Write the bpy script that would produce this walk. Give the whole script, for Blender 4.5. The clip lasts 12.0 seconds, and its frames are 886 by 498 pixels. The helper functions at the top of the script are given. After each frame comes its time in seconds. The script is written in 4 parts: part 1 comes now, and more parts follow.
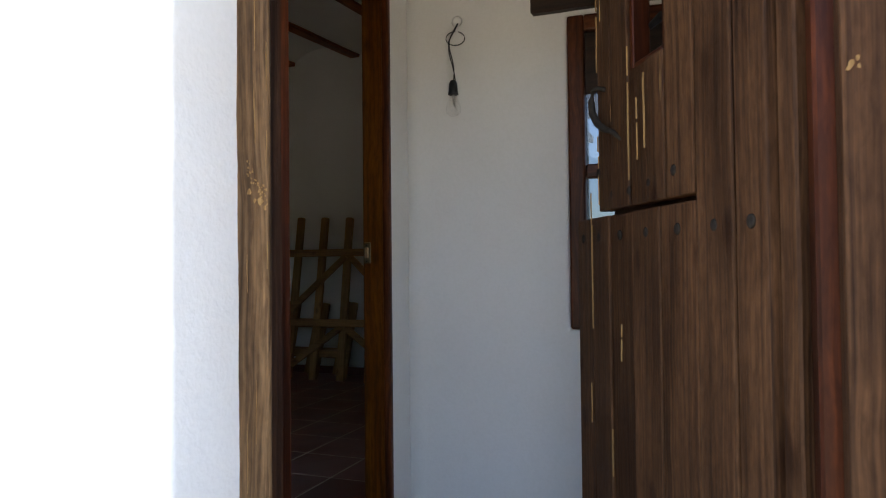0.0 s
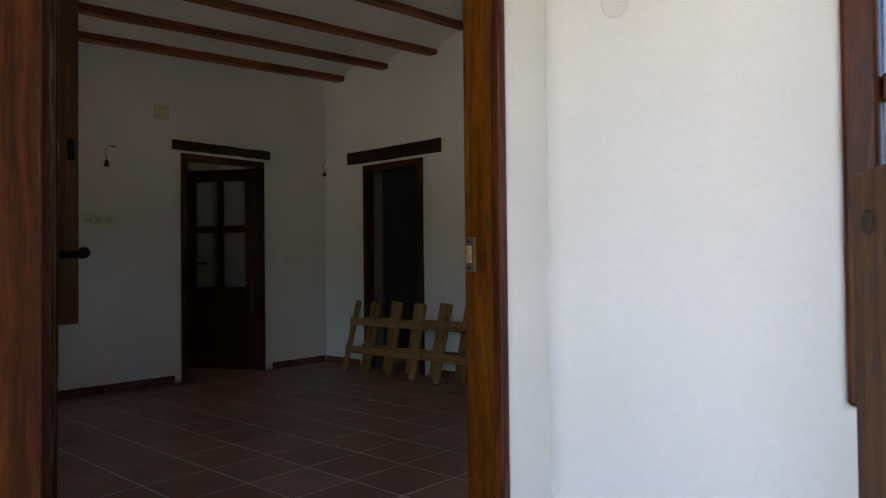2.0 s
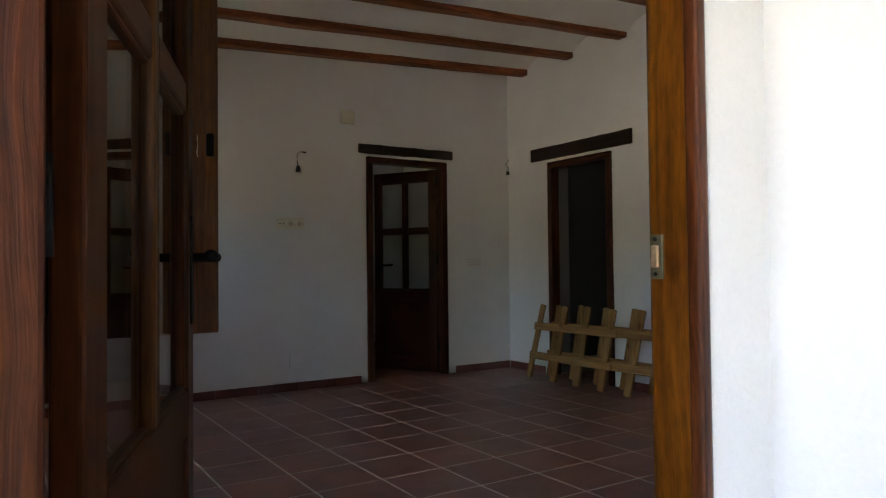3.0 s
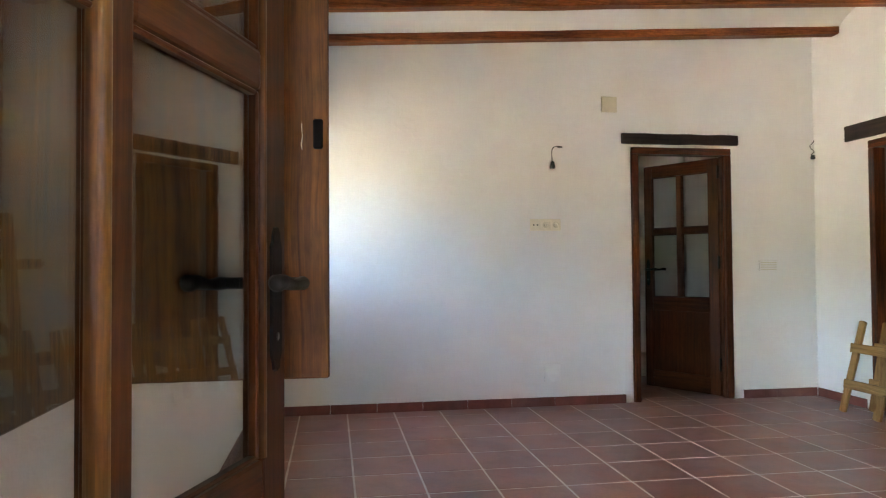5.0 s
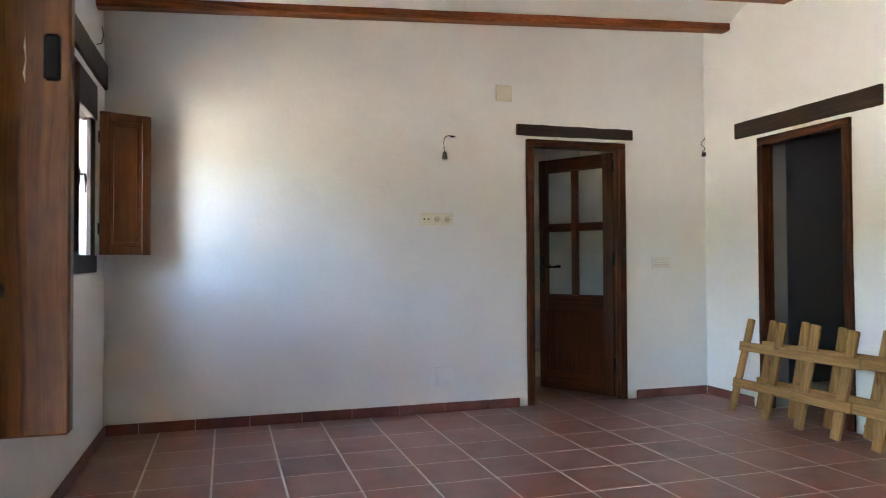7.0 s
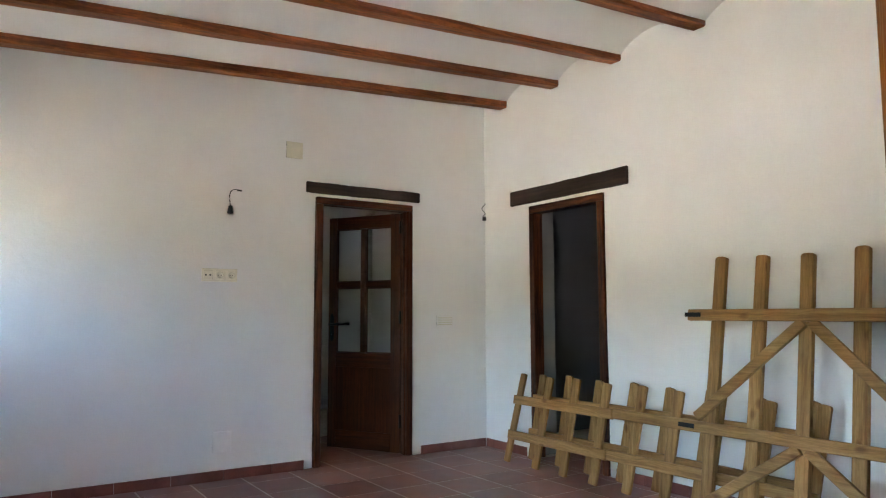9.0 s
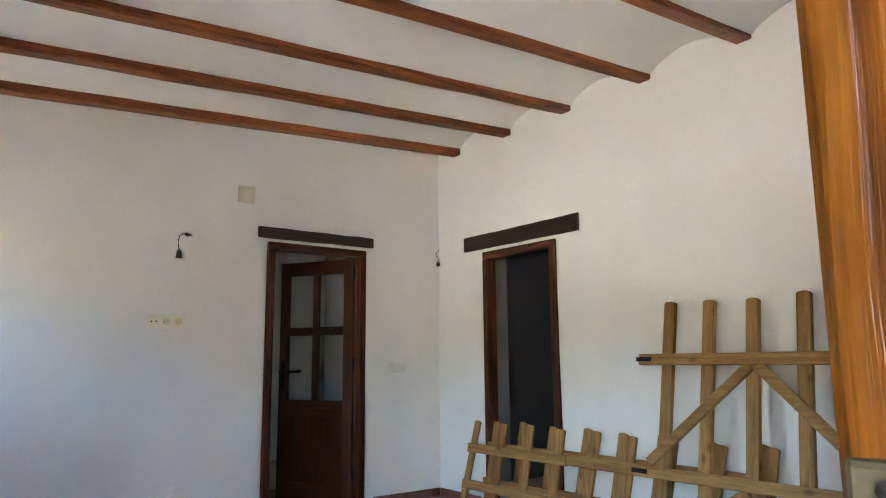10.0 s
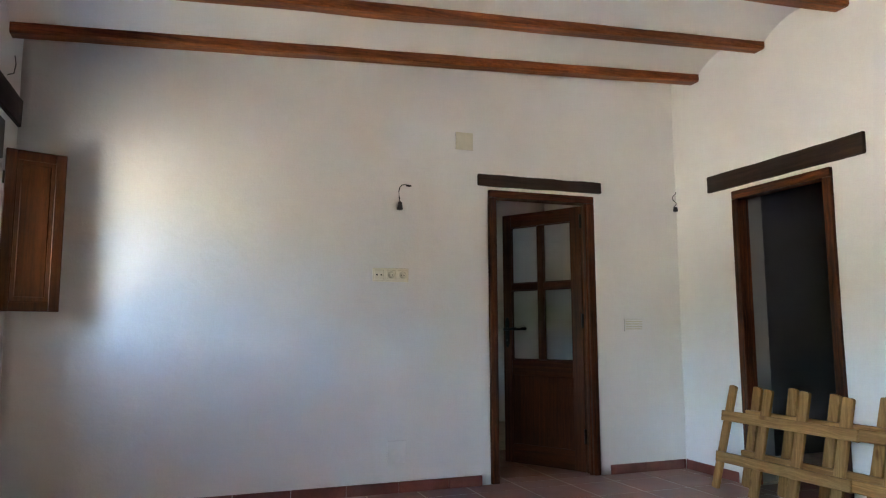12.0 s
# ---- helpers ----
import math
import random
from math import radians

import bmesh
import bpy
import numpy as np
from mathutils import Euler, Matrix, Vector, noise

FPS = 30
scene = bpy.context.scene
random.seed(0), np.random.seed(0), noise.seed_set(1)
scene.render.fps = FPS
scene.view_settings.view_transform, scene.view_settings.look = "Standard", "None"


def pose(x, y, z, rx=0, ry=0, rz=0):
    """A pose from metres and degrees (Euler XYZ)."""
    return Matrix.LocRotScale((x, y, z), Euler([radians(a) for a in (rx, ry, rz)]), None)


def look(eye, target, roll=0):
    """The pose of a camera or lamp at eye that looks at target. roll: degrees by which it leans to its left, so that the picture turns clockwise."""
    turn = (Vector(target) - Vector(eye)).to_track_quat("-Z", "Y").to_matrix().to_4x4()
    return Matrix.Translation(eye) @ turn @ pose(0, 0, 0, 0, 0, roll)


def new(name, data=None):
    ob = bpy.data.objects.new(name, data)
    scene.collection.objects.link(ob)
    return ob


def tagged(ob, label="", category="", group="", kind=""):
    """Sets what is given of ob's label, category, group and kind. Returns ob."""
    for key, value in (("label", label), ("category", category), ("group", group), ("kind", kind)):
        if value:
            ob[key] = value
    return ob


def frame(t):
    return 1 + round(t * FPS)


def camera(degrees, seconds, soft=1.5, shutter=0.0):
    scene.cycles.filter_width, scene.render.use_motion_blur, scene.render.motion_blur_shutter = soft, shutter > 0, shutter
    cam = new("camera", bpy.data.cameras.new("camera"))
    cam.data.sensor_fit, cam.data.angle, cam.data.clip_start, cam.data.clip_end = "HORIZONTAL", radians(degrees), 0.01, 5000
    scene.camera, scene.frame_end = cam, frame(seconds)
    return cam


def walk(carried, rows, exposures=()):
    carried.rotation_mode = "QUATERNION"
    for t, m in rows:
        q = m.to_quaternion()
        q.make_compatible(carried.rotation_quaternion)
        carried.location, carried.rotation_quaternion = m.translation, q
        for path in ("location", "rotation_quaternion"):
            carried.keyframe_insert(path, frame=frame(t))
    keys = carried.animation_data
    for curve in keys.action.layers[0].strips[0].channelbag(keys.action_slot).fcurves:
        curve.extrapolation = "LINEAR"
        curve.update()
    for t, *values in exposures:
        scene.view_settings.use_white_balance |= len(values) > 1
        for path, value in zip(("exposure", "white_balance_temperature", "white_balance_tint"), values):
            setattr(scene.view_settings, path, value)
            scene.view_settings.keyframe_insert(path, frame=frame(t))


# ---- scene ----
# ---- camera and its walk ----
cam = camera(64.7, 12.0, 1.1, 0.18)
PATH = [
    (0, (6.161, -5.895, 1.026), (5.449, -4.027, 1.071), -0.6),
    (0.5, (6.119, -5.567, 1.002), (5.296, -3.745, 1.044), -0.6),
    (1, (6.109, -5.227, 1.014), (5.079, -3.513, 1.051), -0.7),
    (1.5, (6.048, -4.987, 1.032), (4.827, -3.403, 1.072), -0.6),
    (2, (5.991, -4.797, 1.056), (4.659, -3.306, 1.094), -0.6),
    (2.5, (5.901, -4.666, 1.055), (4.367, -3.384, 1.098), -0.6),
    (4.5, (5.463, -4.114, 1.102), (3.537, -3.574, 1.153), -0.6),
    (5, (5.385, -4.061, 1.111), (3.41, -3.749, 1.161), -0.4),
    (5.5, (5.327, -4.055, 1.138), (3.345, -3.793, 1.184), -0.3),
    (6, (5.258, -4.05, 1.088), (3.277, -3.779, 1.133), -0.3),
    (6.5, (5.088, -3.98, 1.114), (3.148, -3.494, 1.152), -0.2),
    (7, (5.004, -3.887, 1.11), (3.094, -3.294, 1.15), -0.3),
    (7.5, (5.031, -3.836, 1.118), (3.173, -3.099, 1.16), -0.3),
    (9.5, (5.064, -3.807, 1.154), (3.463, -2.635, 1.406), -0.5),
    (10, (5.061, -3.801, 1.143), (3.489, -2.605, 1.462), -0.5),
    (10.5, (4.997, -3.831, 1.148), (3.397, -2.685, 1.5), -0.7),
    (11, (4.901, -3.823, 1.105), (3.147, -2.93, 1.456), -0.5),
    (11.5, (4.722, -3.771, 1.028), (2.894, -3.024, 1.344), -0.4),
    (12, (4.589, -3.67, 1.062), (2.722, -2.991, 1.293), -0.2),
]

# ---- exposure: the camera opens up when it leaves the daylight ----
EXPOSURES = [(0.0, 2.55, 7100, 12), (0.5, 2.8, 7100, 12), (1.0, 3.5, 7050, 12), (1.5, 3.85, 7000, 12), (2.5, 4.15, 7100, 12), (4.4, 6.78, 7200, 12), (5.5, 7.03, 6900, 12),
             (6.5, 6.95, 6700, 12), (7.5, 6.82, 6600, 12), (9.5, 6.7, 6500, 11), (10.5, 6.65, 6550, 11), (12.0, 6.63, 6550, 12)]
walk(cam, [(t, look(eye, target, roll)) for t, eye, target, roll in PATH], EXPOSURES)

# ---- world, sun ----
SUN_ELEVATION, SUN_AZIMUTH = 74.0, 342.0
world = bpy.data.worlds.new("sky")
scene.world = world
world.use_nodes = True
wn = world.node_tree.nodes
wl = world.node_tree.links
sky = wn.new("ShaderNodeTexSky")
sky.sky_type = "NISHITA"
sky.sun_disc = False
sky.sun_elevation = radians(SUN_ELEVATION)
sky.sun_rotation = radians(SUN_AZIMUTH)
wl.new(sky.outputs[0], wn["Background"].inputs[0])
wn["Background"].inputs[1].default_value = 0.15
sun_data = bpy.data.lights.new("sun", "SUN")
sun_data.energy = 2.6
sun_data.angle = radians(0.5)
sun_data.color = (1.0, 0.96, 0.9)
sun = new("sun", sun_data)
az, el = radians(SUN_AZIMUTH), radians(SUN_ELEVATION)
sun_way = Vector((math.sin(az) * math.cos(el), math.cos(az) * math.cos(el), math.sin(el)))
sun.matrix_world = look(sun_way * 20, (0, 0, 0))


# ---- materials ----
def node_material(name):
    m = bpy.data.materials.new(name)
    m.use_nodes = True
    return m, m.node_tree.nodes, m.node_tree.links, m.node_tree.nodes["Principled BSDF"]


def ramp(nodes, links, source, stops):
    r = nodes.new("ShaderNodeValToRGB")
    r.color_ramp.elements[0].position, r.color_ramp.elements[0].color = stops[0][0], (*stops[0][1], 1)
    r.color_ramp.elements[1].position, r.color_ramp.elements[1].color = stops[-1][0], (*stops[-1][1], 1)
    for p, c in stops[1:-1]:
        e = r.color_ramp.elements.new(p)
        e.color = (*c, 1)
    links.new(source, r.inputs[0])
    return r.outputs[0]


def noise_node(nodes, links, vector, scale, detail=4.0, rough=0.55, distortion=0.0):
    n = nodes.new("ShaderNodeTexNoise")
    n.inputs["Scale"].default_value = scale
    n.inputs["Detail"].default_value = detail
    n.inputs["Roughness"].default_value = rough
    n.inputs["Distortion"].default_value = distortion
    links.new(vector, n.inputs["Vector"])
    return n.outputs["Fac"]


def mixed(nodes, links, a, b, fac, mode="MIX"):
    m = nodes.new("ShaderNodeMix")
    m.data_type, m.blend_type = "RGBA", mode
    for socket, value in ((m.inputs[6], a), (m.inputs[7], b), (m.inputs[0], fac)):
        if isinstance(value, (int, float)):
            socket.default_value = value
        elif isinstance(value, tuple):
            socket.default_value = (*value, 1)
        else:
            links.new(value, socket)
    return m.outputs[2]


def bumped(nodes, links, bsdf, height, strength, distance):
    b = nodes.new("ShaderNodeBump")
    b.inputs["Strength"].default_value = strength
    b.inputs["Distance"].default_value = distance
    links.new(height, b.inputs["Height"])
    if bsdf.inputs["Normal"].is_linked:
        links.new(bsdf.inputs["Normal"].links[0].from_socket, b.inputs["Normal"])
    links.new(b.outputs[0], bsdf.inputs["Normal"])


def wood(name, light, middle, dark, rough=0.45, lines=55.0, relief=0.0015, knots=0.6, gloss=0.5, warped=0.04, spots=0.0, board=0.25):
    """Grain along u of the uv map, which is in metres; Object Info's Random shifts it from piece to piece."""
    m, n, l, b = node_material(name)
    uv = n.new("ShaderNodeUVMap")
    info = n.new("ShaderNodeObjectInfo")
    shift = n.new("ShaderNodeVectorMath")
    shift.operation = "MULTIPLY_ADD"
    comb = n.new("ShaderNodeCombineXYZ")
    for i in range(3):
        l.new(info.outputs["Random"], comb.inputs[i])
    l.new(comb.outputs[0], shift.inputs[0])
    shift.inputs[1].default_value = (17.0, 31.0, 9.0)
    l.new(uv.outputs[0], shift.inputs[2])
    warp = noise_node(n, l, shift.outputs[0], 2.2, 2.0)
    wadd = n.new("ShaderNodeVectorMath")
    wadd.operation = "MULTIPLY_ADD"
    wc = n.new("ShaderNodeCombineXYZ")
    l.new(warp, wc.inputs[1])
    l.new(wc.outputs[0], wadd.inputs[0])
    wadd.inputs[1].default_value = (0.0, warped, 0.0)
    l.new(shift.outputs[0], wadd.inputs[2])
    stretch = n.new("ShaderNodeVectorMath")
    stretch.operation = "MULTIPLY"
    stretch.inputs[1].default_value = (1.4, lines, 1.0)
    l.new(wadd.outputs[0], stretch.inputs[0])
    grain = noise_node(n, l, stretch.outputs[0], 1.0, 5.0, 0.6, 0.4)
    fine_v = n.new("ShaderNodeVectorMath")
    fine_v.operation = "MULTIPLY"
    fine_v.inputs[1].default_value = (8.0, lines * 7, 1.0)
    l.new(wadd.outputs[0], fine_v.inputs[0])
    fine = noise_node(n, l, fine_v.outputs[0], 1.0, 2.0)
    blot_v = n.new("ShaderNodeVectorMath")
    blot_v.operation = "MULTIPLY"
    blot_v.inputs[1].default_value = (2.0, 6.0, 1.0)
    l.new(shift.outputs[0], blot_v.inputs[0])
    blot = noise_node(n, l, blot_v.outputs[0], 1.0, 3.0)
    col = ramp(n, l, grain, [(0.3, dark), (0.5, middle), (0.72, light)])
    col = mixed(n, l, col, ramp(n, l, fine, [(0.3, (0.55, 0.5, 0.45)), (0.65, (1.0, 1.0, 1.0))]), 0.55, "MULTIPLY")
    col = mixed(n, l, col, ramp(n, l, blot, [(0.32, (0.5, 0.45, 0.42)), (0.62, (1.15, 1.1, 1.05))]), knots, "MULTIPLY")
    # small scuffs and dirt
    scuff_v = n.new("ShaderNodeVectorMath")
    scuff_v.operation = "MULTIPLY"
    scuff_v.inputs[1].default_value = (26.0, 95.0, 1.0)
    l.new(wadd.outputs[0], scuff_v.inputs[0])
    scuff = noise_node(n, l, scuff_v.outputs[0], 1.0, 4.0)
    col = mixed(n, l, col, ramp(n, l, scuff, [(0.34, (0.58, 0.54, 0.5)), (0.52, (1.0, 1.0, 1.0)), (0.70, (1.28, 1.26, 1.22))]), knots * 0.75, "MULTIPLY")
    if spots:
        # dark knots
        knot_v = n.new("ShaderNodeVectorMath")
        knot_v.operation = "MULTIPLY"
        knot_v.inputs[1].default_value = (3.2, 6.0, 1.0)
        l.new(wadd.outputs[0], knot_v.inputs[0])
        cell = n.new("ShaderNodeTexVoronoi")
        cell.voronoi_dimensions = "2D"
        cell.inputs["Scale"].default_value = 1.0
        l.new(knot_v.outputs[0], cell.inputs["Vector"])
        col = mixed(n, l, col, ramp(n, l, cell.outputs["Distance"], [(0.04, (0.22, 0.13, 0.08)), (0.075, (0.55, 0.42, 0.33)), (0.12, (1.0, 1.0, 1.0))]), spots, "MULTIPLY")
    # no two boards are quite alike
    col = mixed(n, l, col, ramp(n, l, info.outputs["Random"], [(0.0, (0.76, 0.73, 0.70)), (0.5, (1.0, 1.0, 1.0)), (1.0, (1.16, 1.13, 1.10))]), board, "MULTIPLY")
    l.new(col, b.inputs["Base Color"])
    rg = n.new("ShaderNodeMapRange")
    rg.inputs[3].default_value, rg.inputs[4].default_value = rough - 0.1, rough + 0.15
    l.new(blot, rg.inputs[0])
    l.new(rg.outputs[0], b.inputs["Roughness"])
    b.inputs["Specular IOR Level"].default_value = gloss
    bumped(n, l, b, grain, 0.6, relief)
    bumped(n, l, b, fine, 0.35, relief * 0.5)
    return m


def plaster(name, colour, trowel=0.004, grit=0.0012, tint=(0.93, 0.92, 0.9)):
    m, n, l, b = node_material(name)
    tc = n.new("ShaderNodeTexCoord").outputs["Object"]
    big = noise_node(n, l, tc, 0.9, 4.0, 0.6)
    mid = noise_node(n, l, tc, 7.0, 5.0, 0.55, 0.8)
    st = n.new("ShaderNodeVectorMath")
    st.operation = "MULTIPLY"
    st.inputs[1].default_value = (6.0, 5.0, 6.5)
    l.new(tc, st.inputs[0])
    strokes = noise_node(n, l, st.outputs[0], 1.0, 3.0, 0.5, 1.6)
    small = noise_node(n, l, tc, 90.0, 3.0)
    col = mixed(n, l, colour, tuple(c * t for c, t in zip(colour, tint)), ramp(n, l, big, [(0.38, (0, 0, 0)), (0.68, (1, 1, 1))]))
    col = mixed(n, l, col, ramp(n, l, small, [(0.3, (0.94, 0.94, 0.93)), (0.6, (1, 1, 1))]), 0.5, "MULTIPLY")
    specks = noise_node(n, l, tc, 14.0, 2.0)
    col = mixed(n, l, col, (0.42, 0.39, 0.35), ramp(n, l, specks, [(0.79, (0, 0, 0)), (0.83, (0.6, 0.6, 0.6))]))
    l.new(col, b.inputs["Base Color"])
    b.inputs["Roughness"].default_value = 0.75
    b.inputs["Specular IOR Level"].default_value = 0.25
    bumped(n, l, b, mid, 0.5, trowel)
    bumped(n, l, b, strokes, 0.35, trowel * 0.8)
    bumped(n, l, b, small, 0.5, grit)
    return m


def plain(name, colour, rough=0.5, metal=0.0, wear=0.25, scale=30.0, relief=0.0004, spec=0.5):
    m, n, l, b = node_material(name)
    tc = n.new("ShaderNodeTexCoord").outputs["Object"]
    a = noise_node(n, l, tc, scale, 4.0)
    f = noise_node(n, l, tc, scale * 6, 3.0)
    col = mixed(n, l, colour, tuple(c * (1 - wear) for c in colour), ramp(n, l, a, [(0.35, (0, 0, 0)), (0.7, (1, 1, 1))]))
    l.new(col, b.inputs["Base Color"])
    b.inputs["Metallic"].default_value = metal
    b.inputs["Specular IOR Level"].default_value = spec
    rg = n.new("ShaderNodeMapRange")
    rg.inputs[3].default_value, rg.inputs[4].default_value = max(0.05, rough - 0.1), min(1.0, rough + 0.12)
    l.new(f, rg.inputs[0])
    l.new(rg.outputs[0], b.inputs["Roughness"])
    bumped(n, l, b, f, 0.4, relief)
    return m


def terracotta(name, colours, rough):
    m, n, l, b = node_material(name)
    info = n.new("ShaderNodeObjectInfo")
    geo = n.new("ShaderNodeNewGeometry").outputs["Position"]
    a = noise_node(n, l, geo, 5.0, 5.0, 0.6)
    f = noise_node(n, l, geo, 60.0, 4.0)
    stain = noise_node(n, l, geo, 1.3, 4.0)
    col = ramp(n, l, info.outputs["Random"], [(0.0, colours[0]), (0.5, colours[1]), (1.0, colours[2])])
    col = mixed(n, l, col, ramp(n, l, a, [(0.3, (0.72, 0.7, 0.7)), (0.7, (1.12, 1.1, 1.08))]), 0.8, "MULTIPLY")
    col = mixed(n, l, col, ramp(n, l, f, [(0.35, (0.8, 0.78, 0.76)), (0.65, (1, 1, 1))]), 0.6, "MULTIPLY")
    col = mixed(n, l, col, (0.33, 0.27, 0.24), ramp(n, l, stain, [(0.5, (0, 0, 0)), (0.8, (0.35, 0.35, 0.35))]))
    grime = noise_node(n, l, geo, 3.1, 6.0, 0.65, 0.6)
    col = mixed(n, l, col, ramp(n, l, grime, [(0.36, (0.62, 0.58, 0.56)), (0.56, (1, 1, 1))]), 0.7, "MULTIPLY")
    l.new(col, b.inputs["Base Color"])
    rg = n.new("ShaderNodeMapRange")
    rg.inputs[3].default_value, rg.inputs[4].default_value = rough - 0.12, rough + 0.15
    l.new(a, rg.inputs[0])
    l.new(rg.outputs[0], b.inputs["Roughness"])
    bumped(n, l, b, a, 0.3, 0.003)
    bumped(n, l, b, f, 0.3, 0.0008)
    return m


def clear_glass(name, base=0.055, tint=(0.95, 0.965, 0.955)):
    """Clear pane: gloss rises towards grazing angles, alike from both sides."""
    m, n, l, b = node_material(name)
    g = n.new("ShaderNodeBsdfGlossy")
    g.inputs["Roughness"].default_value = 0.015
    t = n.new("ShaderNodeBsdfTransparent")
    t.inputs[0].default_value = (*tint, 1)
    w = n.new("ShaderNodeLayerWeight")
    w.inputs[0].default_value = 0.5
    p = n.new("ShaderNodeMath")
    p.operation = "POWER"
    p.inputs[1].default_value = 4.0
    l.new(w.outputs["Facing"], p.inputs[0])
    a = n.new("ShaderNodeMath")
    a.operation = "MULTIPLY_ADD"
    a.inputs[1].default_value, a.inputs[2].default_value = 0.85, base
    l.new(p.outputs[0], a.inputs[0])
    mx = n.new("ShaderNodeMixShader")
    l.new(a.outputs[0], mx.inputs[0])
    l.new(t.outputs[0], mx.inputs[1])
    l.new(g.outputs[0], mx.inputs[2])
    l.new(mx.outputs[0], n["Material Output"].inputs[0])
    return m


PLASTER = plaster("white_plaster", (0.845, 0.835, 0.805), 0.0065, 0.0015)
PLASTER_OUT = plaster("lime_wash", (0.84, 0.83, 0.81), 0.010, 0.003)
PLASTER_CEILING = plaster("vault_plaster", (0.845, 0.835, 0.80), 0.003, 0.0008)
DARK_WOOD = wood("red_brown_varnished_wood", (0.175, 0.053, 0.014), (0.092, 0.026, 0.008), (0.022, 0.006, 0.003), 0.38, 50, 0.002, 0.8, 0.22, 0.08)
DOOR_WOOD = wood("brown_varnished_wood", (0.098, 0.032, 0.008), (0.070, 0.021, 0.005), (0.040, 0.012, 0.003), 0.36, 60, 0.0005, 0.6, 0.2)
JAMB_WOOD = wood("orange_brown_varnished_wood", (0.190, 0.070, 0.005), (0.112, 0.036, 0.003), (0.036, 0.009, 0.002), 0.28, 48, 0.004, 1.0, 0.4, 0.05, 0.6)
# lighter golden wood; the varnish's highlight is part of the colour
EDGE_WOOD = wood("worn_highlit_golden_wood", (0.19, 0.090, 0.016), (0.115, 0.047, 0.008), (0.04, 0.013, 0.003), 0.30, 45, 0.0002, 0.8, 0.4)
BOARD_WOOD = wood("honey_brown_varnished_wood", (0.215, 0.092, 0.016), (0.145, 0.056, 0.010), (0.062, 0.021, 0.005), 0.34, 70, 0.0012, 0.7, 0.35)
LINTEL_WOOD = wood("dark_oak_stained_wood", (0.055, 0.028, 0.016), (0.032, 0.016, 0.010), (0.013, 0.007, 0.005), 0.55, 30, 0.004, 0.6, 0.35)
BEAM_WOOD = wood("chestnut_stained_wood", (0.46, 0.150, 0.040), (0.30, 0.088, 0.024), (0.12, 0.034, 0.011), 0.5, 40, 0.002, 0.85, 0.25)
OLD_WOOD = wood("weathered_brown_wood", (0.122, 0.061, 0.029), (0.080, 0.039, 0.018), (0.032, 0.015, 0.008), 0.6, 110, 0.004, 0.95, 0.14, 0.04, 0.6, 0.9)
OLD_RED = wood("old_red_stained_wood", (0.120, 0.030, 0.009), (0.066, 0.016, 0.005), (0.020, 0.006, 0.003), 0.42, 40, 0.0015, 0.9, 0.15)
# dark brown with the shade of the jamb side and hatch gap in it
SIDE_WOOD = wood("dark_shaded_wood", (0.066, 0.031, 0.016), (0.040, 0.018, 0.010), (0.016, 0.007, 0.004), 0.6, 70, 0.003, 0.8, 0.15, 0.05, 0.4)
GREY_WOOD = wood("sun_bleached_wood", (0.25, 0.160, 0.082), (0.145, 0.085, 0.040), (0.035, 0.020, 0.010), 0.72, 70, 0.008, 0.9, 0.2, 0.06, 0.5)
PINE = wood("treated_pine", (0.45, 0.265, 0.098), (0.365, 0.200, 0.069), (0.24, 0.123, 0.041), 0.62, 34, 0.0015, 0.32, 0.2, 0.05, 0.5, 0.6)
RAW_WOOD = wood("bare_splintered_wood", (0.42, 0.27, 0.11), (0.30, 0.18, 0.07), (0.17, 0.09, 0.035), 0.7, 60, 0.002, 0.3, 0.2)
TILE = terracotta("terracotta_tile", ((0.255, 0.098, 0.070), (0.305, 0.122, 0.087), (0.345, 0.148, 0.106)), 0.34)
SKIRTING = terracotta("terracotta_skirting", ((0.21, 0.065, 0.045), (0.23, 0.072, 0.050), (0.25, 0.08, 0.055)), 0.4)
GROUT = plain("pale_grout", (0.70, 0.62, 0.54), 0.85, 0, 0.25, 12, 0.001, 0.2)
IRON = plain("black_forged_iron", (0.010, 0.0085, 0.0075), 0.5, 0.0, 0.3, 60, 0.0006, 0.15)
RUST = plain("rusty_iron", (0.032, 0.026, 0.021), 0.75, 0.0, 0.5, 90, 0.002, 0.06)
COPPER = plain("rubbed_brass", (0.62, 0.40, 0.22), 0.38, 0.7, 0.3, 90, 0.0003)
BRASS = plain("worn_brass", (0.13, 0.105, 0.055), 0.45, 0.6, 0.4, 80, 0.0003)
CREAM = plain("cream_plastic", (0.82, 0.77, 0.60), 0.35, 0, 0.08, 20, 0.0001)
YELLOWED = plain("yellowed_plastic_cover", (0.70, 0.66, 0.50), 0.4, 0, 0.08, 20, 0.0001)
WHITE_PLASTIC = plain("white_plastic", (0.85, 0.835, 0.80), 0.4, 0, 0.06, 20, 0.0001)
BLACK_PLASTIC = plain("black_plastic", (0.015, 0.015, 0.016), 0.35, 0, 0.2, 40, 0.0001)
GROUND = plain("pale_dusty_concrete", (0.47, 0.405, 0.30), 0.9, 0, 0.25, 1.5, 0.01, 0.2)
FOLIAGE = plain("distant_scrub", (0.075, 0.085, 0.04), 0.9, 0, 0.5, 0.25, 0.3, 0.1)
ROOF = plain("clay_roof", (0.34, 0.17, 0.11), 0.85, 0, 0.3, 6, 0.01, 0.2)
GLASS = clear_glass("window_glass", 0.046)
WINDOW_GLASS = clear_glass("window_glass_old", 0.05, (0.93, 0.94, 0.93))
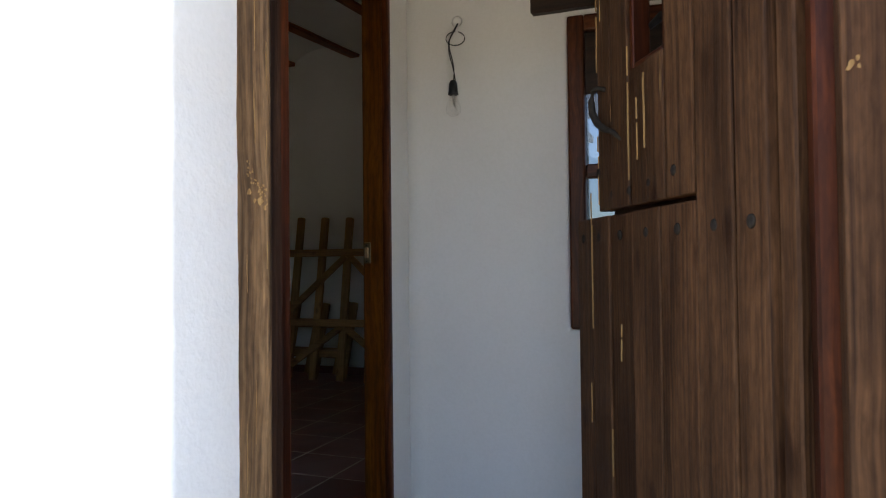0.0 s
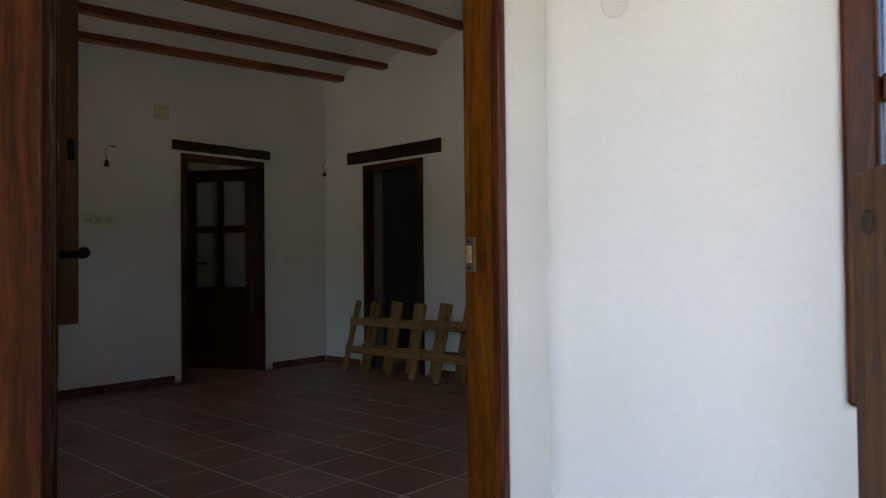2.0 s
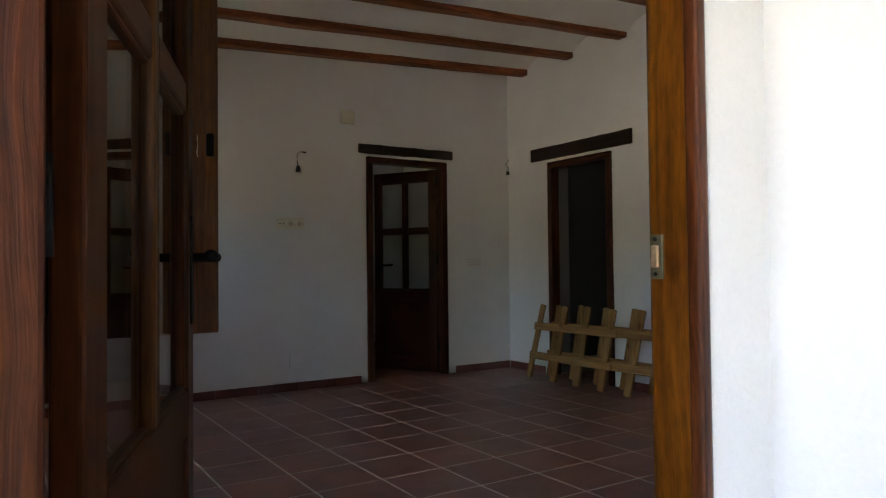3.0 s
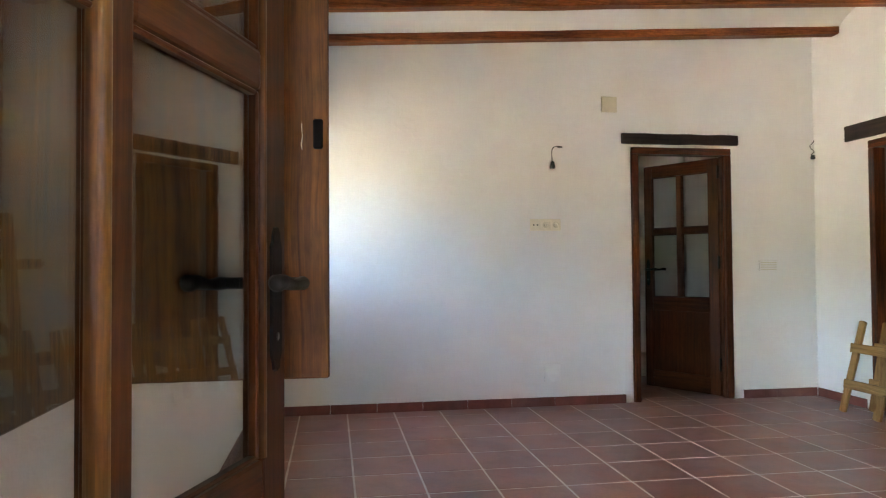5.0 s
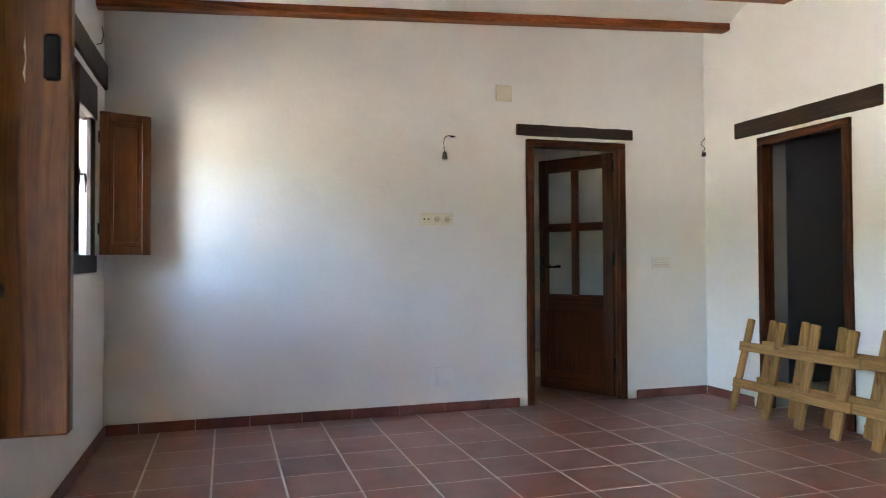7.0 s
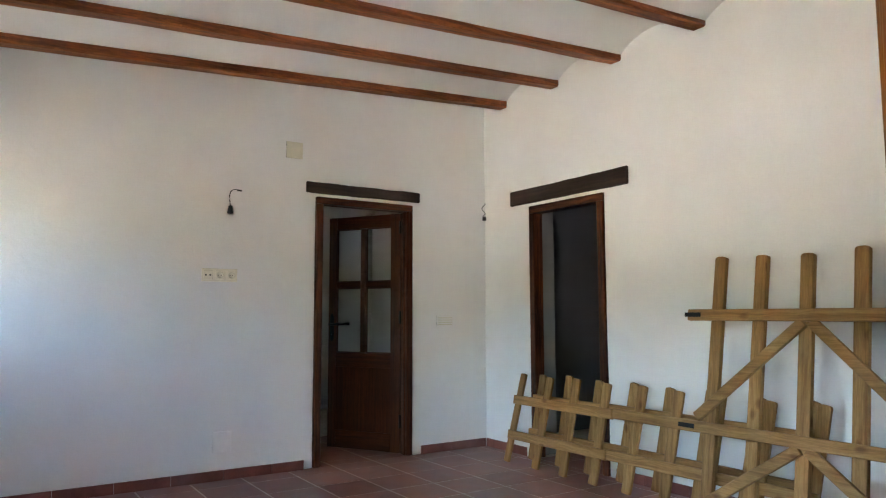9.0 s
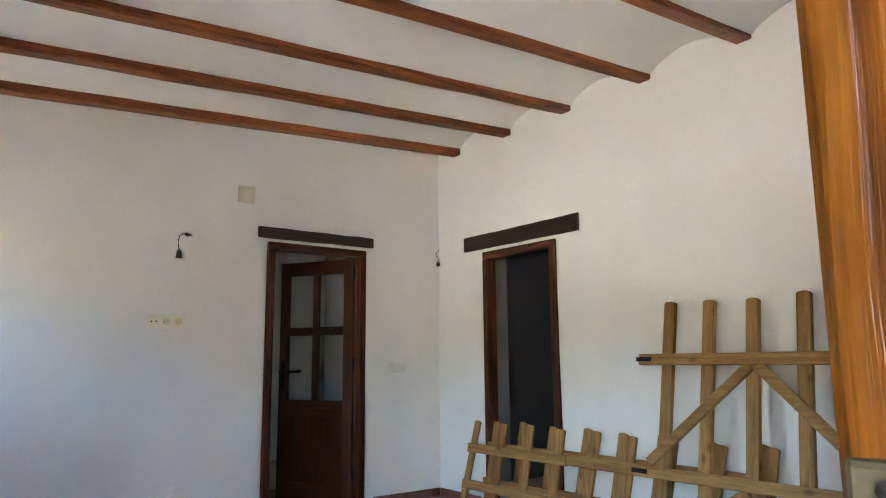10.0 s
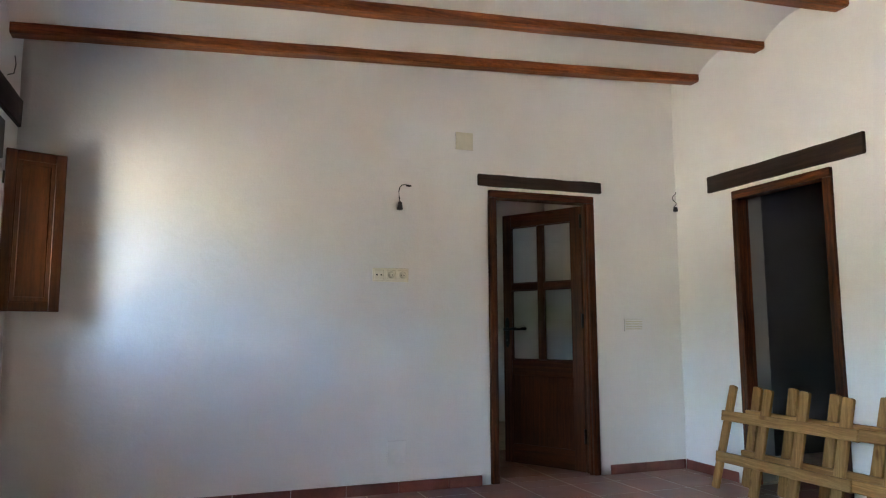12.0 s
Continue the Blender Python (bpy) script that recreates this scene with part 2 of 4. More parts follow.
# tint added to weaken the daylight that window_1 lets in
DIMMING_GLASS = clear_glass("dimming_window_glass", 0.05, (0.82, 0.83, 0.82))
# dark blue-grey tint that tones down the sky behind the entrance window
SKY_DIM_GLASS = clear_glass("sky_dim_window_glass", 0.05, (0.24, 0.275, 0.32))
BULB_GLASS = clear_glass("bulb_glass", 0.015, (0.985, 0.985, 0.98))
SMOOTH_PLASTER = plaster("smooth_white_plaster", (0.80, 0.79, 0.77), 0.003, 0.0008)
GREY_PLASTER = plaster("dull_grey_plaster", (0.27, 0.265, 0.255), 0.004, 0.001)
# dark colour carries the north room's lack of light
UNLIT_GREY = plaster("unlit_grey_plaster", (0.130, 0.128, 0.142), 0.003, 0.0008)


# ---- builders ----
def map_grain(me, grain=None):
    """uv in metres, u along the longest side."""
    co = np.empty(len(me.vertices) * 3)
    me.vertices.foreach_get("co", co)
    co = co.reshape(-1, 3)
    size = co.max(0) - co.min(0)
    g = int(size.argmax()) if grain is None else grain
    uv = me.uv_layers.new(name="grain")
    data = np.zeros((len(me.loops), 2))
    for p in me.polygons:
        k = int(np.abs(np.array(p.normal)).argmax())
        rest = [a for a in range(3) if a != k]
        u, v = (g, rest[0] if rest[1] == g else rest[1]) if k != g else rest
        for li in p.loop_indices:
            c = co[me.loops[li].vertex_index]
            data[li] = (c[u], c[v] + 0.37 * k)
    uv.data.foreach_set("uv", data.ravel())


def part(name, bm, material, parent=None, label="", smooth=False, grain=None):
    me = bpy.data.meshes.new(name)
    bm.normal_update()
    bm.to_mesh(me)
    bm.free()
    if smooth:
        me.polygons.foreach_set("use_smooth", [True] * len(me.polygons))
    map_grain(me, grain)
    me.materials.append(material)
    ob = new(name, me)
    if parent is not None:
        ob.parent = parent
    return tagged(ob, label)


def add_box(bm, lo, hi, bev=0.0, seg=1, m=None):
    made = bmesh.ops.create_cube(bm, size=1.0)["verts"]
    for v in made:
        v.co = Vector([lo[i] + (v.co[i] + 0.5) * (hi[i] - lo[i]) for i in range(3)])
    if bev:
        edges = {e for v in made for e in v.link_edges}
        out = bmesh.ops.bevel(bm, geom=list(edges), offset=bev, segments=seg, affect="EDGES", profile=0.5)
        made = list({v for f in out["faces"] for v in f.verts} | {v for v in made if v.is_valid})
    if m is not None:
        bmesh.ops.transform(bm, matrix=m, verts=made)
    return made


def box(name, lo, hi, material, parent=None, bev=0.003, label="", m=None, seg=1, grain=None):
    bm = bmesh.new()
    add_box(bm, lo, hi, bev, seg, m)
    return part(name, bm, material, parent, label, grain=grain)


def thing(name, m, label, category, group="", kind=""):
    ob = new(name)
    ob.matrix_world = m
    ob.empty_display_size = 0.1
    return tagged(ob, label, category, group, kind)


def tube(name, points, radius, material, parent=None, label="", sides=8):
    """A round bar or wire along points."""
    bm = bmesh.new()
    rings = []
    pts = [Vector(p) for p in points]
    for i, p in enumerate(pts):
        d = (pts[min(i + 1, len(pts) - 1)] - pts[max(i - 1, 0)]).normalized()
        q = d.to_track_quat("Z", "Y").to_matrix()
        r = radius[i] if isinstance(radius, (list, tuple)) else radius
        rings.append([bm.verts.new(p + q @ Vector((r * math.cos(a), r * math.sin(a), 0))) for a in [2 * math.pi * k / sides for k in range(sides)]])
    for a, b in zip(rings, rings[1:]):
        for k in range(sides):
            bm.faces.new((a[k], a[(k + 1) % sides], b[(k + 1) % sides], b[k]))
    bm.faces.new(list(reversed(rings[0])))
    bm.faces.new(rings[-1])
    return part(name, bm, material, parent, label, smooth=True)


def lathe(name, profile, material, parent=None, m=None, label="", sides=20):
    """A turned shape: profile of (radius, height) about z."""
    bm = bmesh.new()
    rings = [[bm.verts.new((r * math.cos(2 * math.pi * k / sides), r * math.sin(2 * math.pi * k / sides), z)) for k in range(sides)] for r, z in profile]
    for a, b in zip(rings, rings[1:]):
        for k in range(sides):
            bm.faces.new((a[k], a[(k + 1) % sides], b[(k + 1) % sides], b[k]))
    bm.faces.new(list(reversed(rings[0])))
    bm.faces.new(rings[-1])
    if m is not None:
        bmesh.ops.transform(bm, matrix=m, verts=bm.verts)
    return part(name, bm, material, parent, label, smooth=True)


def wall(name, axis, at, thick, span, top, openings, material, label, step=0.08, wave=0.004, bottom=0.0):
    """A plastered wall on x or y = at, growing by thick; openings are (a0, a1, z0, z1). The arrises are rounded and slightly wavy."""
    def cuts(lo, hi, marks):
        stops = sorted({lo, hi, *[c for c in marks if lo < c < hi]})
        out = []
        for a, b in zip(stops, stops[1:]):
            k = max(1, round((b - a) / step))
            out += [a + (b - a) * i / k for i in range(k)]
        return out + [hi]
    us = cuts(span[0], span[1], [c for o in openings for c in o[:2]])
    zs = cuts(bottom, top, [c for o in openings for c in o[2:]])
    solid = lambda i, j: 0 <= i < len(us) - 1 and 0 <= j < len(zs) - 1 and not any(
        o[0] < (us[i] + us[i + 1]) / 2 < o[1] and o[2] < (zs[j] + zs[j + 1]) / 2 < o[3] for o in openings)
    bm = bmesh.new()
    verts = {}

    def vert(i, j, k):
        if (i, j, k) not in verts:
            p = (at + thick * k, us[i], zs[j]) if axis == "x" else (us[i], at + thick * k, zs[j])
            verts[i, j, k] = bm.verts.new(p)
        return verts[i, j, k]
    for i in range(len(us) - 1):
        for j in range(len(zs) - 1):
            if not solid(i, j):
                continue
            for k in (0, 1):
                bm.faces.new([vert(i, j, k), vert(i + 1, j, k), vert(i + 1, j + 1, k), vert(i, j + 1, k)])
            for (a, b, di, dj) in (((i, j), (i + 1, j), 0, -1), ((i + 1, j), (i + 1, j + 1), 1, 0), ((i + 1, j + 1), (i, j + 1), 0, 1), ((i, j + 1), (i, j), -1, 0)):
                if not solid(i + di, j + dj):
                    bm.faces.new([vert(*a, 0), vert(*b, 0), vert(*b, 1), vert(*a, 1)])
    bmesh.ops.recalc_face_normals(bm, faces=bm.faces)
    sharp = [e for e in bm.edges if len(e.link_faces) == 2 and e.calc_face_angle() > 1.0 and
             any(o[2] - 0.001 <= (e.verts[0].co.z + e.verts[1].co.z) / 2 <= o[3] + 0.001 and
                 o[0] - 0.001 <= (e.verts[0].co["xy".index("y" if axis == "x" else "x")] + e.verts[1].co["xy".index("y" if axis == "x" else "x")]) / 2 <= o[1] + 0.001 for o in openings)]
    if sharp:
        bmesh.ops.bevel(bm, geom=sharp, offset=0.012, segments=3, affect="EDGES", profile=0.5)
    for v in bm.verts:
        v.co += Vector(noise.noise_vector(v.co * 2.3)) * wave + Vector(noise.noise_vector(v.co * 11.0)) * wave * 0.35
    me_ob = part(name, bm, material, None, label, smooth=True)
    return tagged(me_ob, label, "wall", kind="structure")


# ---- large structure ----
XE, XV = 4.955, 5.05          # the wall between the room and the entrance
YS, YOUT = -4.645, -5.0      # the outer wall, inside and outside face
YV = -4.705                   # the outer wall's inside face in the entrance
YB = -3.36                    # the entrance's end wall
D1 = (-1.65, -0.77, 2.08)     # doorway in the west wall
D2 = (0.62, 1.457, 2.055)     # doorway in the north wall
D3 = (-4.552, -3.532, 2.12)    # doorway between entrance and room
D4 = (5.374, 6.385, 2.10)     # outer doorway
W1 = (0.33, 1.15, 1.06, 2.20)  # room window
W3 = (3.17, 4.02, 0.92, 1.96)  # window beside the folding shutter
W2 = (5.685, 6.55, 0.785, 1.93)  # entrance window

wall("wall_west", "x", -0.22, 0.22, (YS - 0.02, 0.1), 3.25, [(D1[0], D1[1], 0, D1[2])], PLASTER, "white trowelled plaster wall with a glazed door ajar")
wall("wall_north", "y", 0.0, 0.26, (-0.1, XE + 0.05), 3.25, [(D2[0], D2[1], 0, D2[2])], PLASTER, "white plaster wall behind the stacked pine fencing")
wall("wall_south", "y", YOUT, YS - YOUT, (-0.22, 5.0), 3.25, [W1, W3], PLASTER_OUT, "thick limewashed outer wall with two shuttered windows", wave=0.006)
wall("wall_south_entrance", "y", YOUT - 0.026, YV - YOUT + 0.026, (4.97, 7.6), 3.25, [(D4[0], D4[1], 0, D4[2])], PLASTER_OUT, "limewashed outer wall with rough rounded arrises", step=0.045, wave=0.009)
wall("wall_east", "x", XE, XV - XE, (YS - 0.01, 0.05), 3.25, [(D3[0], D3[1], 0, D3[2])], PLASTER, "thin white plaster partition round the entrance door", wave=0.003)
wall("wall_entrance_end", "y", YB, 0.25, (XV - 0.02, 7.2), 3.3, [(W2[0], W2[1], W2[2], W2[3])], SMOOTH_PLASTER, "smooth white entrance wall with a hanging bulb", wave=0.004)
wall("wall_entrance_side", "x", 6.95, 0.25, (YS - 0.01, YB + 0.05), 3.3, [], PLASTER, "plain white entrance side wall")

# rooms behind the two inner doorways
wall("wall_back_room_west", "x", -3.2, 0.15, (-3.2, 0.6), 3.2, [], PLASTER, "plain white wall of the dark west room", step=0.4)
# small unseen opening, added to let some daylight into the west room
wall("wall_back_room_west_side", "y", -3.2, 0.15, (-3.1, -0.2), 3.2, [(-2.02, -1.83, 1.28, 1.54)], PLASTER, "plain white side wall of the west room with a small unseen opening", step=0.4)
wall("wall_back_room_west_end", "y", 0.45, 0.15, (-3.1, -0.2), 3.2, [], PLASTER, "plain white end wall of the west room", step=0.4)
# north room: its darkness is put into the walls' colour
wall("wall_back_room_north", "y", 4.9, 0.15, (-0.3, 4.4), 3.2, [], UNLIT_GREY, "wall of the unlit north room, its darkness in the grey", step=0.4)
wall("wall_back_room_north_side", "x", -0.3, 0.15, (0.6, 4.95), 3.2, [], UNLIT_GREY, "side wall of the unlit north room, its darkness in the grey", step=0.4)
wall("wall_back_room_north_end", "x", 4.3, 0.15, (0.15, 4.95), 3.2, [], UNLIT_GREY, "end wall of the unlit north room, its darkness in the grey", step=0.4)

# ground outside and the base under the floor tiles
bm = bmesh.new()
add_box(bm, (-900, -900, -0.35), (900, 900, -0.12))
tagged(part("ground", bm, GROUND), "pale dusty concrete yard round the house", "ground", kind="structure")
bm = bmesh.new()
add_box(bm, (-3.1, -5.05, -0.12), (7.2, 5.0, -0.0013))
floor = tagged(part("floor", bm, GROUT), "terracotta tile floor with pale grey joints", "floor", kind="structure")
bm = bmesh.new()
add_box(bm, (5.2, -7.5, -0.12), (8.5, -5.05, -0.02), 0.01)
tagged(part("pavement", bm, GROUND), "pale concrete apron before the outer door", "pavement", kind="structure")

# unseen wooded ridge, added to the south to block the low sky's light
bm = bmesh.new()
ridge_rows = []
for k in range(9):
    row = []
    for i in range(181):
        a = radians(-205 + 230 * i / 180)
        crest = 13.0 + 4.5 * noise.noise((math.cos(a) * 3, math.sin(a) * 3, 2.0)) + 1.4 * noise.noise((math.cos(a) * 17, math.sin(a) * 17, 4.0))
        r = 62 + 30 * k / 8 + 2.5 * noise.noise((a * 9, k * 0.8, 7.0))
        row.append(bm.verts.new((r * math.cos(a), r * math.sin(a), -0.3 + crest * math.sin(math.pi / 2 * k / 8) + 0.8 * noise.noise((a * 40, k * 1.3, 1.0)))))
    ridge_rows.append(row)
for a, b in zip(ridge_rows, ridge_rows[1:]):
    for i in range(180):
        bm.faces.new((a[i], a[i + 1], b[i + 1], b[i]))
tagged(part("backdrop", bm, FOLIAGE, smooth=True), "unseen dark green wooded ridge that blocks the low sky", "hill", kind="structure")

# vaulted ceiling between the beams: right edges of the beams along x
BEAMS = [0.335, 0.997, 1.66, 2.375, 3.085, 3.79, 4.49]
BEAM_W, BEAM_Z, SPRING, FALL = 0.103, 2.976, 3.034, 0.0605
bm = bmesh.new()
prof = []
edges_x = [(-0.05, BEAMS[0] - BEAM_W)] + [(a, b - BEAM_W) for a, b in zip(BEAMS, BEAMS[1:])] + [(BEAMS[-1], 5.0)]
for a, b in edges_x:
    w = b - a
    rise = 0.105 * min(1.0, w / 0.58)
    for i in range(15):
        s = i / 14
        prof.append((a + w * s, SPRING + rise * math.sin(math.pi * s) ** 0.8))
ys = [YS - 0.05 + (0.06 - YS) * i / 30 for i in range(31)]
rows = []
for y in ys:
    rows.append([bm.verts.new((x, y, z + FALL * y + 0.004 * noise.noise((x * 3, y * 3, 1)))) for x, z in prof])
for a, b in zip(rows, rows[1:]):
    for i in range(len(prof) - 1):
        bm.faces.new((a[i], b[i], b[i + 1], a[i + 1]))
add_box(bm, (-0.1, YS - 0.05, 3.21), (5.04, 0.1, 3.29))
tagged(part("ceiling", bm, PLASTER_CEILING, smooth=True), "white plaster vaults between the timber beams", "ceiling", kind="structure")
bm = bmesh.new()
add_box(bm, (XV - 0.02, YS - 0.1, 2.62), (7.1, YB + 0.1, 2.72))
tagged(part("ceiling_entrance", bm, PLASTER_CEILING), "plain white entrance ceiling", "ceiling", kind="structure")
bm = bmesh.new()
add_box(bm, (-3.3, -3.3, 2.9), (-0.1, 0.7, 3.0))
add_box(bm, (-0.3, 0.1, 2.9), (4.5, 5.1, 3.0))
tagged(part("ceiling_back_rooms", bm, PLASTER_CEILING), "plain ceilings of the two unlit rooms", "ceiling", kind="structure")
bm = bmesh.new()
add_box(bm, (-3.6, -3.4, 3.3), (-0.3, 3.3, 3.42))
add_box(bm, (-0.3, -5.3, 3.3), (5.3, 5.2, 3.42))
add_box(bm, (5.3, -5.3, 3.3), (7.7, -2.9, 3.42))
tagged(part("roof", bm, ROOF), "clay roof slab with a short eave", "roof", kind="structure")

for nth, x in enumerate(BEAMS):
    lift = 0.0075 * nth
    bm = bmesh.new()
    n_seg = 24
    rings = []
    for i in range(n_seg + 1):
        y = (YS - 0.03) + (0.05 - YS) * i / n_seg
        j = [0.006 * noise.noise((x * 9, y * 1.7, 5.0 + k)) for k in range(3)]
        c = 0.010
        ring = [(x - BEAM_W + j[0], 3.13), (x - BEAM_W + j[0], BEAM_Z + c), (x - BEAM_W + c + j[0], BEAM_Z + j[2]),
                (x - c + j[1], BEAM_Z + j[2]), (x + j[1], BEAM_Z + c), (x + j[1], 3.13)]
        rings.append([bm.verts.new((px, y, pz + lift + FALL * y)) for px, pz in ring])
    for a, b in zip(rings, rings[1:]):
        for k in range(6):
            bm.faces.new((a[k], a[(k + 1) % 6], b[(k + 1) % 6], b[k]))
    bm.faces.new(rings[0])
    bm.faces.new(list(reversed(rings[-1])))
    bmesh.ops.recalc_face_normals(bm, faces=bm.faces)
    tagged(part("ceiling_beam", bm, BEAM_WOOD), "chestnut-stained rough timber beam under the plaster vaults", "beam", "ceiling beams", "structure")


# ---- doors ----
def lintel(lo, hi, along, label):
    """A rough-hewn lintel let into the plaster."""
    bm = bmesh.new()
    verts = add_box(bm, lo, hi, 0.006)
    bmesh.ops.subdivide_edges(bm, edges=[e for e in bm.edges if abs((e.verts[0].co - e.verts[1].co)[along]) > 0.3], cuts=14, use_grid_fill=True)
    for v in bm.verts:
        v.co += Vector(noise.noise_vector(v.co * 6.0)) * 0.006
    return tagged(part("lintel", bm, LINTEL_WOOD), label, "lintel", kind="structure")


lintel((-0.1, -1.735, 2.102), (0.022, -0.71, 2.188), 1, "dark hewn wooden lintel over the glazed door")
lintel((0.385, -0.022, 2.078), (1.70, 0.1, 2.205), 0, "dark hewn wooden lintel over the open doorway")
lintel((0.004, YS - 0.15, 2.25), (1.45, YS + 0.02, 2.41), 0, "dark hewn wooden lintel over the shuttered window")
lintel((5.56, YB - 0.03, 1.945), (6.7, YB + 0.12, 2.09), 0, "dark hewn wooden lintel over the entrance window")


def door_frame(name, axis, a0, a1, top, d0, d1, face, label, material=DARK_WOOD, stop=True, face2=0.0, material2=None):
    """Two jambs and a head between a0 and a1, d0..d1 deep, with a stop bead."""
    root = thing(name, pose(0, 0, 0), label, "door frame", kind="structure")

    def piece(n, u0, u1, z0, z1, e0=0.0, e1=0.0, material=material):
        lo, hi = ((d0 + e0, u0, z0), (d1 + e1, u1, z1)) if axis == "x" else ((u0, d0 + e0, z0), (u1, d1 + e1, z1))
        return box(n, lo, hi, material, root, 0.006, seg=2)
    piece("jamb", a0, a0 + face, 0, top - face)
    piece("jamb", a1 - (face2 or face), a1, 0, top - face, material=material2 or material)
    piece("head", a0, a1, top - face, top)
    if stop:
        mid = (d1 - d0)
        for n, u0, u1, z0, z1 in (("stop_bead", a0 + face - 0.002, a0 + face + 0.012, 0, top - face), ("stop_bead", a1 - face - 0.012, a1 - face + 0.002, 0, top - face)):
            piece(n, u0, u1, z0, z1, mid * 0.45, -mid * 0.2)
    return root


door_frame("door_frame_1", "x", D1[0] + 0.004, D1[1] - 0.004, D1[2] - 0.004, -0.10, 0.014, 0.055, "red-brown varnished frame of the glazed inner door")
door_frame("door_frame_2", "y", D2[0] + 0.004, D2[1] - 0.004, D2[2] - 0.004, -0.014, 0.085, 0.06, "red-brown varnished frame of a doorway with no leaf", stop=False)
frame3 = door_frame("door_frame_3", "x", D3[0] + 0.004, D3[1] - 0.004, D3[2] - 0.004, XE - 0.006, XV + 0.010, 0.062, "red-brown grained frame between entrance and room", stop=False, face2=0.021, material2=JAMB_WOOD)
box("stop_bead", (5.034, -3.567, 0.0), (5.063, -3.540, 2.05), DARK_WOOD, frame3, 0.008, seg=3)
for a, c in ((D2[0] - 0.002, D2[0] + 0.005), (D2[1] - 0.005, D2[1] + 0.002)):
    tagged(box("reveal_lining", (a, 0.086, 0.0), (c, 0.263, D2[2]), GREY_PLASTER), "dull grey plastered reveal of the north doorway", "trim", kind="structure")
# strike plate on the jamb
box("strike_plate", (4.953, -3.560, 1.034), (4.982, -3.552, 1.112), BRASS, frame3, 0.003, "worn brass strike plate", seg=2)
box("strike_lip", (4.958, -3.5635, 1.054), (4.974, -3.556, 1.093), COPPER, frame3, 0.003, "bright rubbed lip of the strike plate", seg=2)
for z in (1.043, 1.103):
    tube("screw", [(4.967, -3.558, z), (4.967, -3.5625, z)], 0.0035, RUST, frame3, sides=10)


def lever(parent, x, z, side, toward):
    """Long black backplate with a turned lever; side is -1 or 1 (y), toward is the way the grip points along x."""
    t = 0.02 * side
    bm = bmesh.new()
    half = [(0.0, -0.150), (0.010, -0.146), (0.013, -0.132), (0.019, -0.122), (0.020, 0.062), (0.014, 0.072), (0.012, 0.084), (0.006, 0.094), (0.0, 0.096)]
    outline = half + [(-a, b) for a, b in reversed(half[1:-1])]
    low = [bm.verts.new((x + a, t - 0.002 * side, z + b)) for a, b in outline]
    top = [bm.verts.new((x + 0.93 * a, t + 0.004 * side, z + 0.985 * b)) for a, b in outline]
    bm.faces.new(top)
    for k in range(len(outline)):
        bm.faces.new((low[k], low[k - 1], top[k - 1], top[k]))
    bmesh.ops.recalc_face_normals(bm, faces=bm.faces)
    part("backplate", bm, IRON, parent, "black iron backplate with shaped ends")
    y0 = 0.022 * side
    tube("lever_handle", [(x, y0, z), (x, y0 + 0.045 * side, z), (x + 0.012 * toward, y0 + 0.052 * side, z), (x + 0.05 * toward, y0 + 0.052 * side, z - 0.002),
                          (x + 0.09 * toward, y0 + 0.052 * side, z + 0.004), (x + 0.115 * toward, y0 + 0.052 * side, z + 0.002), (x + 0.12 * toward, y0 + 0.052 * side, z)],
         [0.011, 0.010, 0.012, 0.009, 0.012, 0.014, 0.008], IRON, parent, "black turned lever handle", 10)
    tube("keyhole", [(x, y0 - 0.002 * side, z - 0.09), (x, y0 + 0.003 * side, z - 0.09)], 0.007, BLACK_PLASTIC, parent, sides=10)


